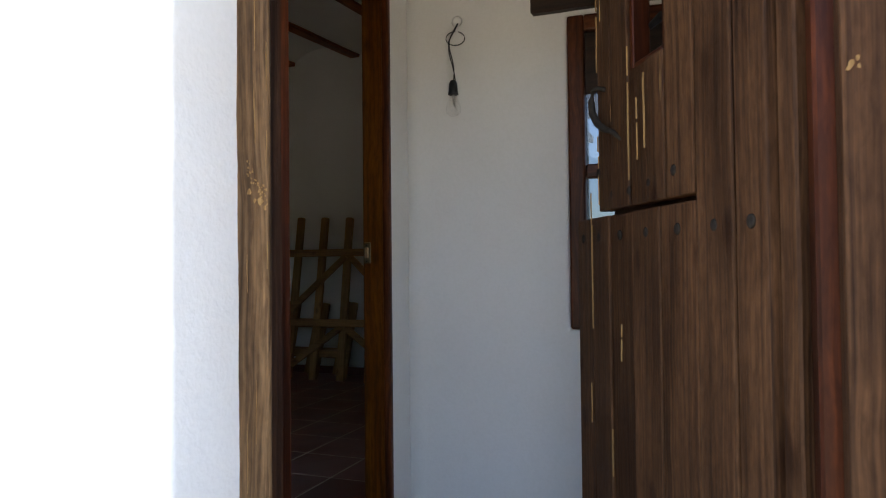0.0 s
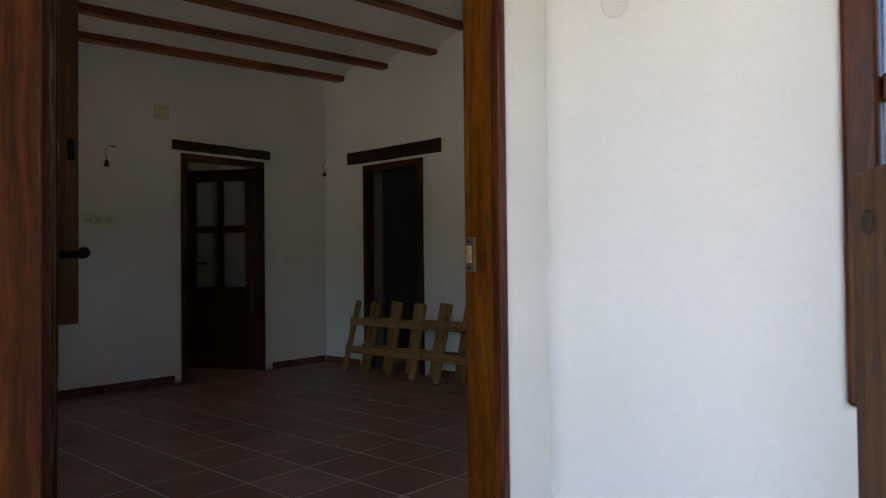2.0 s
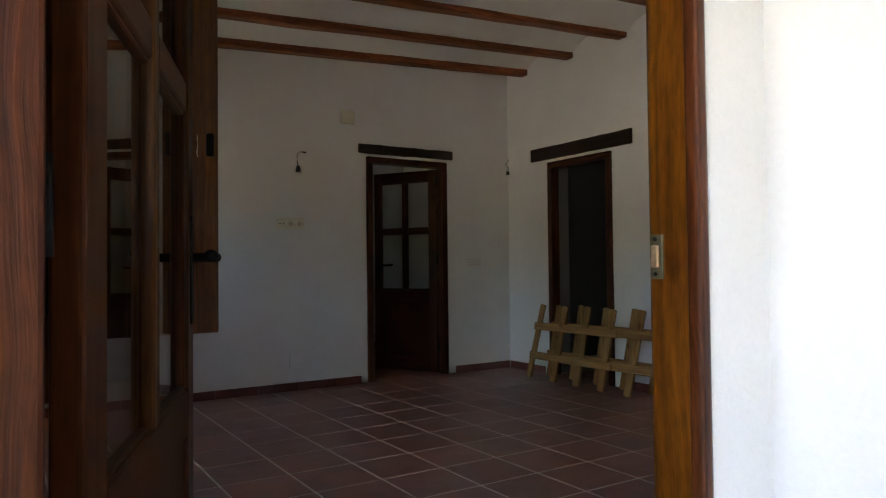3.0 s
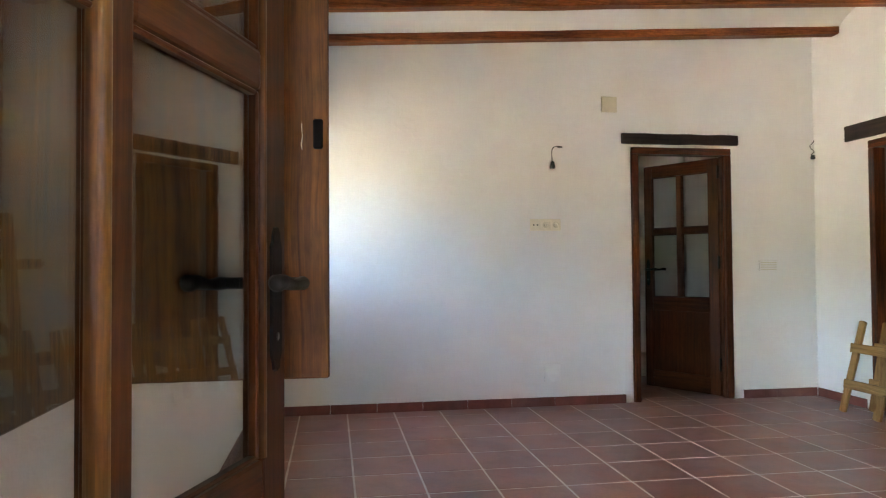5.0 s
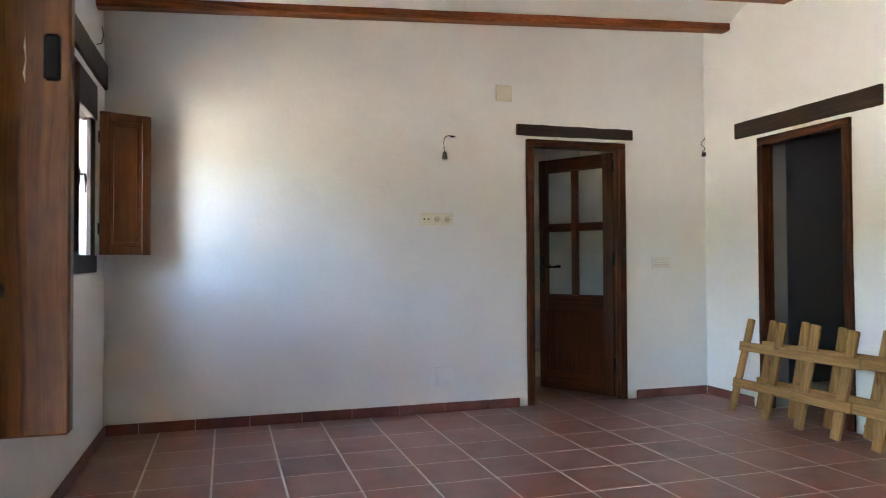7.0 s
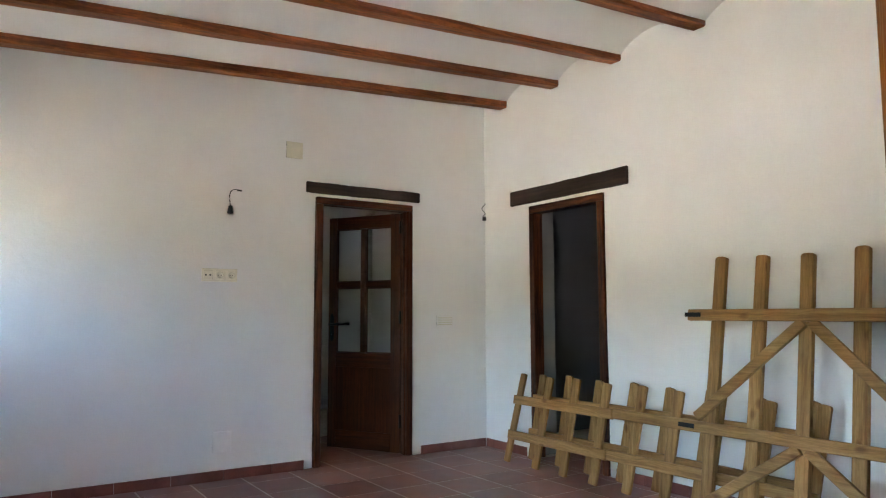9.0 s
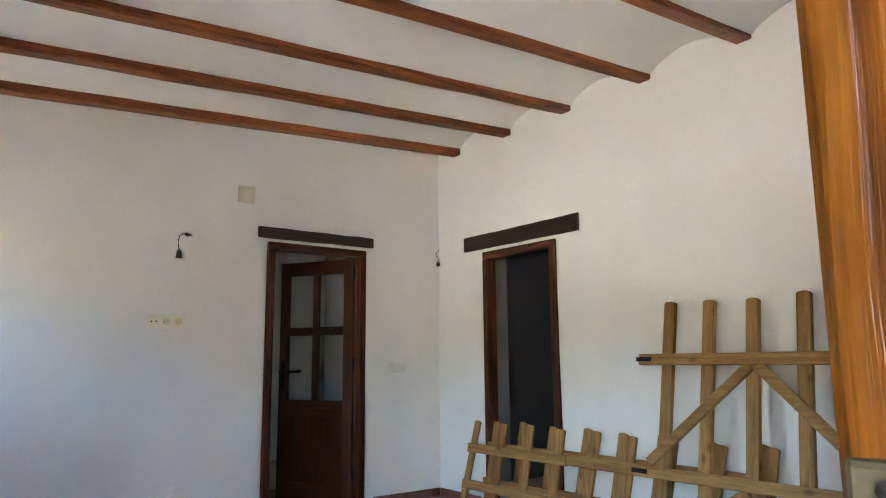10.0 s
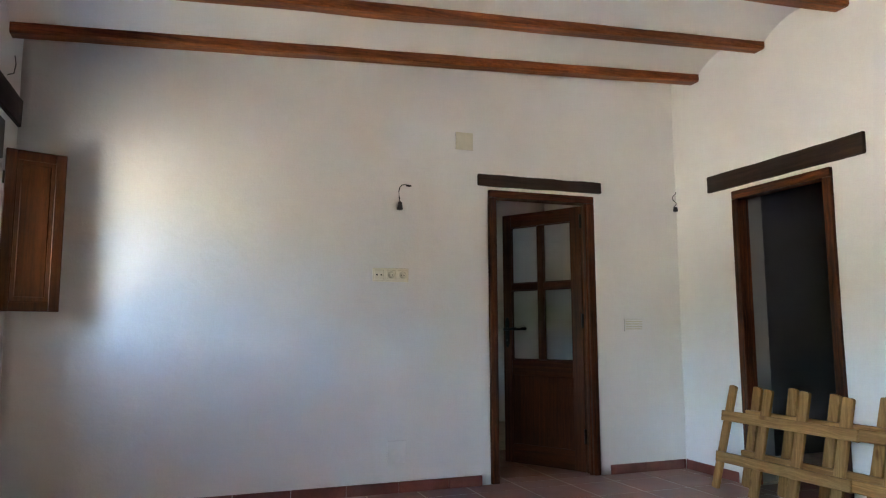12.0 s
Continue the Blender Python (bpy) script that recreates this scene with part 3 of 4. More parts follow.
def glazed_leaf(name, m, w, h, label, handle_z, free=0.08, middle=0.0, worn=False):
    """A door leaf with four panes over a solid panel. x runs from the hinge to the free edge, y is the thickness."""
    root = thing(name, m, label, "door")
    st, th = 0.092, 0.019
    mid = middle or (st + w - free) / 2
    z_lock0, z_lock1, z_top0 = 0.70, 0.80 if worn else 0.825, h - 0.11
    z_mid0, z_mid1 = (1.401, 1.468) if worn else (1.385, 1.44)
    z0 = 0.008
    box("stile", (0, -th, z0), (st, th, h), DOOR_WOOD, root, 0.004, seg=2)
    box("stile", (w - free, -th, z0), (w, th, h), DOOR_WOOD, root, 0.004, seg=2)
    box("top_rail", (st, -th + 0.001, z_top0), (w - free, th - 0.001, h - 0.001), DOOR_WOOD, root, 0.004)
    box("lock_rail", (st, -th + 0.001, z_lock0), (w - free, th - 0.001, z_lock1), DOOR_WOOD, root, 0.004)
    box("bottom_rail", (st, -th + 0.001, z0 + 0.001), (w - free, th - 0.001, 0.16), DOOR_WOOD, root, 0.004)
    box("muntin", (mid - 0.027, -th + 0.001, z_lock1), (mid + 0.027, th - 0.001, z_top0), DOOR_WOOD, root, 0.004 if worn else 0.012, seg=3)
    # mouldings whose golden colour holds both wear and the glossy highlight
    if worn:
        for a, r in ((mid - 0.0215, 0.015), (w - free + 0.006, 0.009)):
            tube("moulding", [(a, r - 0.0215, z_lock1 + 0.002), (a, r - 0.0215, z_top0 - 0.006)], r, EDGE_WOOD, root, "rounded moulding worn to golden wood, highlight in its colour", 20)
    for a, b in ((st, mid - 0.027), (mid + 0.027, w - free)):
        box("glazing_bar", (a, -th + 0.002, z_mid0), (b, th - 0.002, z_mid1), DOOR_WOOD, root, 0.008, seg=2)
    # solid panel with a raised field
    box("panel", (st - 0.004, -0.010, 0.155), (w - free + 0.004, 0.010, z_lock0 + 0.004), DOOR_WOOD, root, 0.002, grain=2)
    for a, b in ((st, mid - 0.027), (mid + 0.027, w - free)):
        for c, d in ((z_lock1, z_mid0), (z_mid1, z_top0)):
            pane = box("pane", (a - 0.003, -0.002, c - 0.003), (b + 0.003, 0.002, d + 0.003), GLASS, root, 0, "clear glass pane")
            pane.visible_shadow = False
            # moulded beads round the pane
            for lo, hi in (((a - 0.001, -0.012, c), (a + 0.008, 0.006, d)), ((b - 0.008, -0.012, c), (b + 0.001, 0.006, d)),
                           ((a + 0.008, -0.012, c - 0.001), (b - 0.008, 0.006, c + 0.008)), ((a + 0.008, -0.012, d - 0.008), (b - 0.008, 0.006, d + 0.001))):
                box("bead", lo, hi, DOOR_WOOD, root, 0.003)
    for s in (-1, 1):
        lever(root, w - free / 2, handle_z, s, -1)
    for z in (0.27, 1.13, h - 0.12):
        tube("hinge", [(-0.006, 0.022, z - 0.055), (-0.006, 0.022, z + 0.055)], 0.0105, IRON, root, "black barrel hinge", 10)
    return root


glazed_leaf("door_1", pose(-0.085, -0.832, 0, 0, 0, -90 - 60), 0.73, 2.015, "brown varnished glazed door standing ajar", 1.07)
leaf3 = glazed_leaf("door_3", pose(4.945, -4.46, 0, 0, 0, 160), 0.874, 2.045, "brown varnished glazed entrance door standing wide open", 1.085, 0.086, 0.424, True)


def framed_panel(name, parent, m, w, z0, z1, label, edge=0.06, th=0.011, material=DARK_WOOD):
    bm = bmesh.new()
    add_box(bm, (0, -th, z0), (edge, th, z1), 0.003)
    add_box(bm, (w - edge, -th, z0), (w, th, z1), 0.003)
    add_box(bm, (edge, -th + 0.001, z1 - edge), (w - edge, th - 0.001, z1 - 0.001), 0.003)
    add_box(bm, (edge, -th + 0.001, z0 + 0.001), (w - edge, th - 0.001, z0 + edge), 0.003)
    bmesh.ops.transform(bm, matrix=m, verts=bm.verts)
    fr = part(name, bm, material, parent, label)
    bm = bmesh.new()
    add_box(bm, (edge - 0.003, -th * 0.45, z0 + edge - 0.003), (w - edge + 0.003, th * 0.45, z1 - edge + 0.003))
    add_box(bm, (edge + 0.018, -th * 0.8, z0 + edge + 0.018), (w - edge - 0.018, th * 0.8, z1 - edge - 0.018), 0.008)
    bmesh.ops.transform(bm, matrix=m, verts=bm.verts)
    part("panel_field", bm, material, fr)
    return fr


def board_panel(name, parent, m, w, z0, z1, label, th=0.011, material=BOARD_WOOD):
    bm = bmesh.new()
    add_box(bm, (0, -th, z0), (w, th, z1), 0.003)
    bmesh.ops.transform(bm, matrix=m, verts=bm.verts)
    return part(name, bm, material, parent, label)


# folding solid shutter of the glazed entrance door, folded out behind it
folding = thing("folding_shutter", pose(0, 0, 0), "brown wooden folding shutter hung behind the glazed entrance door", "shutter")
board_panel("shutter_panel", folding, pose(4.85, -4.475, 0, 0, 0, 180), 0.395, 0.905, 1.95, "plain varnished shutter panel")
board_panel("shutter_panel", folding, pose(4.452, -4.475, 0, 0, 0, 180), 0.395, 0.905, 1.95, "plain varnished shutter panel")
board_panel("shutter_panel", folding, pose(4.05, -4.462, 0, 0, 0, 90), 0.395, 0.905, 1.95, "plain varnished shutter panel folded outward")
box("latch", (4.057, -4.096, 1.332), (4.069, -4.078, 1.388), IRON, folding, 0.003, "small black shutter latch")
tube("scratch", [(4.0608, -4.1165, 1.388), (4.0610, -4.1172, 1.372), (4.0610, -4.1158, 1.356), (4.0610, -4.1180, 1.340), (4.0608, -4.1160, 1.328)], [0.0003, 0.0012, 0.0007, 0.0013, 0.0003], CREAM, folding, "pale scratch in the varnish", 6)
for z in (1.05, 1.8):
    tube("hinge", [(4.052, -4.472, z - 0.04), (4.052, -4.472, z + 0.04)], 0.007, IRON, folding, sides=8)
    tube("hinge", [(4.853, -4.469, z - 0.04), (4.853, -4.469, z + 0.04)], 0.007, IRON, folding, sides=8)
    box("hinge_arm", (4.85, -4.472, z - 0.015), (4.90, -4.452, z + 0.015), IRON, folding, 0.002)

# room window with its two inner shutters and an iron grille
win = thing("window_1", pose(0, 0, 0), "small wooden window with open inner shutters", "window", kind="structure")
wy0, wy1 = YS - 0.075, YS + 0.012
WX = (0.40, 0.437, 0.80, 0.845, 1.035, 1.055)  # frame, pane, meeting stiles, pane, frame
wz0, wz1 = 1.165, 1.985
for n, lo, hi in (("window_frame", (W1[0] + 0.004, YS - 0.03, wz0), (WX[0], YS + 0.001, wz1)), ("window_frame", (WX[5], wy0, wz0), (W1[1] - 0.004, wy1, wz1)),
                  ("window_frame", (W1[0] + 0.004, wy0, wz1), (W1[1] - 0.004, wy1, W1[3] - 0.004)), ("window_frame", (W1[0] + 0.004, wy0, W1[2] + 0.004), (W1[1] - 0.004, wy1, wz0)),
                  ("sash_stile", (WX[0], YS - 0.03, wz0), (WX[1], YS - 0.004, wz1)), ("sash_stile", (WX[4], YS - 0.03, wz0), (WX[5], YS - 0.004, wz1)),
                  ("mullion", (WX[2], YS - 0.032, wz0), (WX[3], YS - 0.002, wz1))):
    box(n, lo, hi, LINTEL_WOOD, win, 0.004)
for a, b in ((WX[1], WX[2]), (WX[3], WX[4])):
    # tinted pane holds back part of the daylight
    pane = box("pane", (a - 0.002, YS - 0.028, wz0 - 0.002), (b + 0.002, YS - 0.024, wz1 + 0.002), DIMMING_GLASS, win, 0, "clear glass pane, slightly tinted")
tube("window_handle", [(WX[2] + 0.02, YS, 1.60), (WX[2] + 0.02, YS + 0.028, 1.60), (WX[2] + 0.02, YS + 0.032, 1.57), (WX[2] + 0.02, YS + 0.030, 1.50)], [0.008, 0.007, 0.009, 0.007], IRON, win, "black iron window handle", 8)
box("handle_plate", (WX[2] + 0.008, YS + 0.001, 1.555), (WX[2] + 0.034, YS + 0.006, 1.635), IRON, win, 0.002, "black iron handle plate")
# the wider window beside the folding shutter
win3 = thing("window_3", pose(0, 0, 0), "wooden casement window beside the folding shutter", "window", kind="structure")
for n, lo, hi in (("window_frame", (W3[0] + 0.004, wy0, W3[2] + 0.06), (W3[0] + 0.06, wy1, W3[3] - 0.06)), ("window_frame", (W3[1] - 0.06, wy0, W3[2] + 0.06), (W3[1] - 0.004, wy1, W3[3] - 0.06)),
                  ("window_frame", (W3[0] + 0.004, wy0, W3[3] - 0.06), (W3[1] - 0.004, wy1, W3[3] - 0.004)), ("window_frame", (W3[0] + 0.004, wy0, W3[2] + 0.004), (W3[1] - 0.004, wy1, W3[2] + 0.06)),
                  ("mullion", (3.57, wy0 + 0.01, W3[2] + 0.06), (3.62, wy1 - 0.01, W3[3] - 0.06))):
    box(n, lo, hi, DARK_WOOD, win3, 0.004)
for a, b in ((W3[0] + 0.06, 3.57), (3.62, W3[1] - 0.06)):
    pane = box("pane", (a - 0.004, YS - 0.034, W3[2] + 0.058), (b + 0.004, YS - 0.030, W3[3] - 0.058), WINDOW_GLASS, win3, 0, "clear glass pane, slightly tinted")
grille = thing("window_grille", pose(0, 0, 0), "black iron bar grille outside the window", "grille")
for i in range(6):
    z = W1[2] + 0.10 + 0.19 * i
    box("grille_bar", (W1[0] - 0.02, YOUT + 0.10, z - 0.006), (W1[1] + 0.02, YOUT + 0.106, z + 0.006), IRON, grille, 0.001)
for i in range(4):
    x = W1[0] + 0.07 + 0.227 * i
    tube("grille_bar", [(x, YOUT + 0.115, W1[2] - 0.02), (x, YOUT + 0.115, W1[3] + 0.02)], 0.007, IRON, grille, sides=6)
for hx, ang, lab in ((0.32, 113.0, "reddish wooden window shutter swung open against the corner"), (1.145, 15.0, "reddish wooden window shutter swung open into the room")):
    s = thing("window_shutter", pose(hx, YS + 0.022, 0, 0, 0, ang), lab, "shutter", "window shutters")
    framed_panel("shutter_leaf", s, pose(0, 0, 0), 0.30, 1.17, 2.05, "", 0.055, 0.012, DOOR_WOOD)
    for z in (1.33, 1.89):
        tube("hinge", [(-0.004, 0.0, z - 0.035), (-0.004, 0.0, z + 0.035)], 0.007, IRON, s, sides=8)

# entrance window
win2 = thing("window_2", pose(0, 0, 0), "dark wooden window with small panes in the entrance", "window", kind="structure")
y0, y1 = YB - 0.012, YB + 0.07
a0, a1, z0, z1 = W2[0] + 0.004, W2[1] - 0.004, W2[2] + 0.004, W2[3] - 0.004
for lo, hi in (((a0, y0, z0), (a0 + 0.06, y1, z1)), ((a1 - 0.06, y0, z0), (a1, y1, z1)), ((a0 + 0.06, y0 + 0.001, z1 - 0.06), (a1 - 0.06, y1, z1)), ((a0 + 0.06, y0 + 0.001, z0), (a1 - 0.06, y1, z0 + 0.06))):
    box("window_frame", lo, hi, DARK_WOOD, win2, 0.008, seg=2)
box("mullion", ((a0 + a1) / 2 - 0.03, y0 + 0.012, z0 + 0.06), ((a0 + a1) / 2 + 0.03, y1 - 0.01, z1 - 0.06), DARK_WOOD, win2, 0.004)
for (b0, b1) in ((a0 + 0.06, (a0 + a1) / 2 - 0.03), ((a0 + a1) / 2 + 0.03, a1 - 0.06)):
    zs = [z0 + 0.06, 1.07, 1.36, 1.64, z1 - 0.06]
    box("window_panel", (b0 - 0.003, y0 + 0.03, zs[0] - 0.003), (b1 + 0.003, y0 + 0.05, 1.07), DARK_WOOD, win2, 0.004)
    box("window_panel", (b0 - 0.003, y0 + 0.03, 1.64), (b1 + 0.003, y0 + 0.05, zs[4] + 0.003), LINTEL_WOOD, win2, 0.004)
    box("glazing_bar", (b0, y0 + 0.02, 1.335), (b1, y1 - 0.01, 1.385), DARK_WOOD, win2, 0.005)
    for c, d in ((1.07, 1.335), (1.385, 1.64)):
        pane = box("pane", (b0 - 0.003, y0 + 0.034, c), (b1 + 0.003, y0 + 0.038, d), SKY_DIM_GLASS, win2, 0, "tinted glass pane that dims the sky behind")
        pane.visible_shadow = False

# outer doorway: weathered frame
frame4 = thing("door_frame_4", pose(0, 0, 0), "weathered brown timber frame of the outer doorway", "door frame", kind="structure")
YF0, YF2 = -4.88, -4.785
CHIP = (6.334, 1.277)
box("jamb", (5.36, -4.860, -0.02), (5.440, -4.850, 2.1), GREY_WOOD, frame4, 0.004, "sun-bleached outer jamb", seg=3)
# side is less bleached than the front, and its shade is in the colour
box("jamb", (5.36, -4.850, -0.02), (5.437, -4.812, 2.1), SIDE_WOOD, frame4, 0.003, "dark brown jamb side with its shade in the colour")
box("inner_jamb", (5.36, -4.812, -0.02), (5.428, -4.772, 2.1), OLD_RED, frame4, 0.004, "red-stained inner jamb")
box("jamb", (6.322, YF0, -0.02), (6.40, -4.83, 2.1), OLD_WOOD, frame4, 0.006, "sun-bleached outer jamb", seg=2)
box("inner_jamb", (6.296, -4.83, -0.02), (6.395, -4.765, 2.1), OLD_RED, frame4, 0.005, "red-stained inner jamb")
box("head", (5.375, YF0, 2.1), (6.4, YF2, 2.17), GREY_WOOD, frame4, 0.006)


# old plank door swung inward: full-height boards on the hinge side, a hatch door over a wider lower part
HX, HY = 6.283, -4.757
T_ANGLE = math.degrees(math.atan2(-4.085 - HY, 5.897 - HX))
plank_door = thing("plank_door", pose(HX, HY, 0, 0, 0, T_ANGLE), "worn brown plank door with a hatch, swung inward", "door")


def planks(parent, edges, z0, z1, hole=None, proud=0.0):
    for i, (a, b) in enumerate(zip(edges, edges[1:])):
        spans = [(z0, z1)]
        if hole and a < hole[1] - 0.001 and b > hole[0] + 0.001:
            spans = [(z0, hole[2]), (hole[3], z1)]
        for s0, s1 in spans:
            d = 0.0025 * math.sin(i * 2.4) + proud
            box("plank", (a + 0.003, -0.018, s0), (b - 0.003, 0.018 + d, s1), OLD_WOOD, parent, 0.004, seg=2)
            if i:
                box("tongue", (a - 0.005, -0.012, s0 + 0.002), (a + 0.005, -0.004, s1 - 0.002), IRON, parent, 0, "dark joint between planks")


planks(plank_door, [0.042, 0.135, 0.257], 0.02, 2.08)
box("hinge_post", (-0.004, -0.03, 0.02), (0.040, 0.004, 2.08), OLD_WOOD, plank_door, 0.004, "worn hinge edge of the door")
planks(plank_door, [0.257, 0.40, 0.535, 0.66, 0.770, 0.882], 0.02, 1.140)
# batten coloured dark to give the gap its shade
box("ledge", (0.29, -0.045, 1.10), (0.72, -0.019, 1.20), SIDE_WOOD, plank_door, 0.004, "cross batten behind the gap, the gap's shade in its colour")
HOLE = (0.375, 0.542, 1.455, 1.80)
hatch_door = new("hatch_door")
hatch_door.parent = plank_door
tagged(hatch_door, "upper hatch door of worn brown planks with an iron pull")
planks(hatch_door, [0.261, 0.375, 0.458, 0.542, 0.645, 0.728], 1.153, 2.08, HOLE)
for lo, hi in (((HOLE[0] - 0.002, -0.03, HOLE[2]), (HOLE[0] + 0.016, 0.012, HOLE[3])), ((HOLE[1] - 0.016, -0.03, HOLE[2]), (HOLE[1] + 0.002, 0.012, HOLE[3])),
               ((HOLE[0] + 0.016, -0.03, HOLE[2] - 0.002), (HOLE[1] - 0.016, 0.012, HOLE[2] + 0.012)), ((HOLE[0] + 0.016, -0.03, HOLE[3] - 0.012), (HOLE[1] - 0.016, 0.012, HOLE[3] + 0.002))):
    box("window_liner", lo, hi, OLD_RED, hatch_door, 0.003, "reddish liner of the small peep window")
tube("latch_bar", [(HOLE[1] + 0.01, -0.03, 1.55), (0.48, -0.035, 1.56), (0.43, -0.04, 1.53), (0.42, -0.045, 1.58)], [0.006, 0.010, 0.012, 0.007], IRON, hatch_door, "black iron latch behind the peep window")
for x, z in ((0.34, 1.205), (0.446, 1.193), (0.55, 1.187), (0.64, 1.187), (0.725, 1.25)):
    lathe("nail_head", [(0.012, 0.0), (0.011, 0.002), (0.006, 0.0032), (0.001, 0.0034)], RUST, hatch_door, pose(x, 0.017, z, -90), sides=10)
for x in (0.088, 0.196, 0.328, 0.463, 0.60, 0.725, 0.835):
    lathe("nail_head", [(0.0125, 0.0), (0.0112, 0.002), (0.006, 0.003), (0.001, 0.0032)], RUST, plank_door, pose(x, 0.018, 1.09, -90), sides=10)
# iron pull
tube("iron_pull", [(0.632 + 0.9 * x, 0.017 + 0.85 * y, 1.452 + z) for x, y, z in ((0.045, 0.0, -0.008), (0.062, 0.016, 0.0), (0.075, 0.026, -0.006), (0.078, 0.03, -0.03), (0.066, 0.032, -0.062), (0.036, 0.030, -0.092), (0.0, 0.025, -0.112), (-0.032, 0.013, -0.124), (-0.055, 0.002, -0.145))],
     [0.006, 0.006, 0.0065, 0.0075, 0.009, 0.0095, 0.008, 0.006, 0.004], RUST, hatch_door, "rusty forged iron pull", 10)
# bare splintered streaks and pale filler lines on the planks
STREAKS = ((plank_door, 0.775, 0.86, 0.26), (plank_door, 0.775, 1.07, 0.05), (plank_door, 0.79, 0.62, 0.10), (plank_door, 0.70, 0.72, 0.06), (plank_door, 0.66, 0.52, 0.08), (plank_door, 0.60, 0.80, 0.05),
                        (hatch_door, 0.722, 1.17, 0.12), (hatch_door, 0.725, 1.50, 0.14), (hatch_door, 0.70, 1.62, 0.10), (hatch_door, 0.50, 1.25, 0.08), (hatch_door, 0.545, 1.21, 0.22), (hatch_door, 0.465, 1.27, 0.16), (hatch_door, 0.60, 1.24, 0.07), (hatch_door, 0.385, 1.35, 0.10), (hatch_door, 0.64, 1.36, 0.04))


def splinter(parent, x, z, h, w, y, out):
    """A thin bare streak on a face at y whose outside lies towards out."""
    bm = bmesh.new()
    rings = []
    steps = 40
    for q in range(steps + 1):
        s = q / steps
        zz = z + h * s
        r = 0.00015 + w * math.sin(math.pi * s ** 1.5) ** 1.3 * max(0.12, 0.6 + 0.9 * noise.noise((x * 40, zz * 60, 3.0)))
        c = x + 0.0022 * noise.noise((x * 9, zz * 14, 8.0)) + 0.0007 * noise.noise((x * 9, zz * 90, 8.0))
        rings.append([bm.verts.new((c - r, y - 0.002 * out, zz)), bm.verts.new((c - r * 0.6, y + 0.0016 * out, zz)), bm.verts.new((c + r * 0.6, y + 0.0016 * out, zz)), bm.verts.new((c + r, y - 0.002 * out, zz))])
    for p, q in zip(rings, rings[1:]):
        for e in range(3):
            bm.faces.new((p[e], q[e], q[e + 1], p[e + 1]))
    bmesh.ops.recalc_face_normals(bm, faces=bm.faces)
    part("splinter", bm, RAW_WOOD, parent, "bare pale splinter")


for parent, x, z, h in STREAKS:
    splinter(parent, x, z, h, 0.0022 if h > 0.15 else 0.0008, 0.0185, 1)
    splinter(parent, x + 0.006 * (random.random() - 0.5), z + h * (0.2 + random.random()), h * (0.2 + 0.4 * random.random()), 0.0006, 0.0185, 1)
for k in range(16):
    splinter(frame4, random.choice((5.4365, 5.4365, 5.412, 5.424, 5.395)) + 0.003 * (random.random() - 0.5), 0.35 + 1.5 * random.random(), 0.04 + 0.10 * random.random(), 0.0007, -4.8597, -1)
# flakes chipped off round a knot in the outer frame
def flake(bm, x, z, r, face=-4.860):
    ring = [(r * (0.6 + 0.8 * random.random()), math.tau * k / 7) for k in range(7)]
    low = [bm.verts.new((x + 0.75 * q * math.cos(a), face + 0.001, z + q * math.sin(a))) for q, a in ring]
    top = [bm.verts.new((x + 0.68 * q * math.cos(a), face - 0.0015, z + 0.9 * q * math.sin(a))) for q, a in ring]
    bm.faces.new(top)
    for k in range(7):
        bm.faces.new((low[k], low[k - 1], top[k - 1], top[k]))
    bmesh.ops.recalc_face_normals(bm, faces=bm.faces)


bm = bmesh.new()
flake(bm, 5.401, 1.158, 0.0062)
flake(bm, 5.424, 1.141, 0.0075)
flake(bm, 5.412, 1.143, 0.0036)
flake(bm, 5.433, 1.130, 0.0045)
for k in range(44):
    u = random.random()
    flake(bm, 5.396 + 0.042 * u, 1.185 - 0.055 * u + 0.03 * random.random(), 0.0007 + 0.0019 * random.random() ** 2)
part("chipped_knot", bm, RAW_WOOD, frame4, "pale chipped knot")
bm = bmesh.new()
for x, z, r in ((CHIP[0], CHIP[1], 0.006), (CHIP[0] + 0.007, CHIP[1] + 0.007, 0.004), (CHIP[0] + 0.009, CHIP[1] - 0.004, 0.0035), (CHIP[0] - 0.004, CHIP[1] - 0.006, 0.003)):
    flake(bm, x, z, r, YF0)
part("chip", bm, RAW_WOOD, frame4, "small pale chip in the jamb")


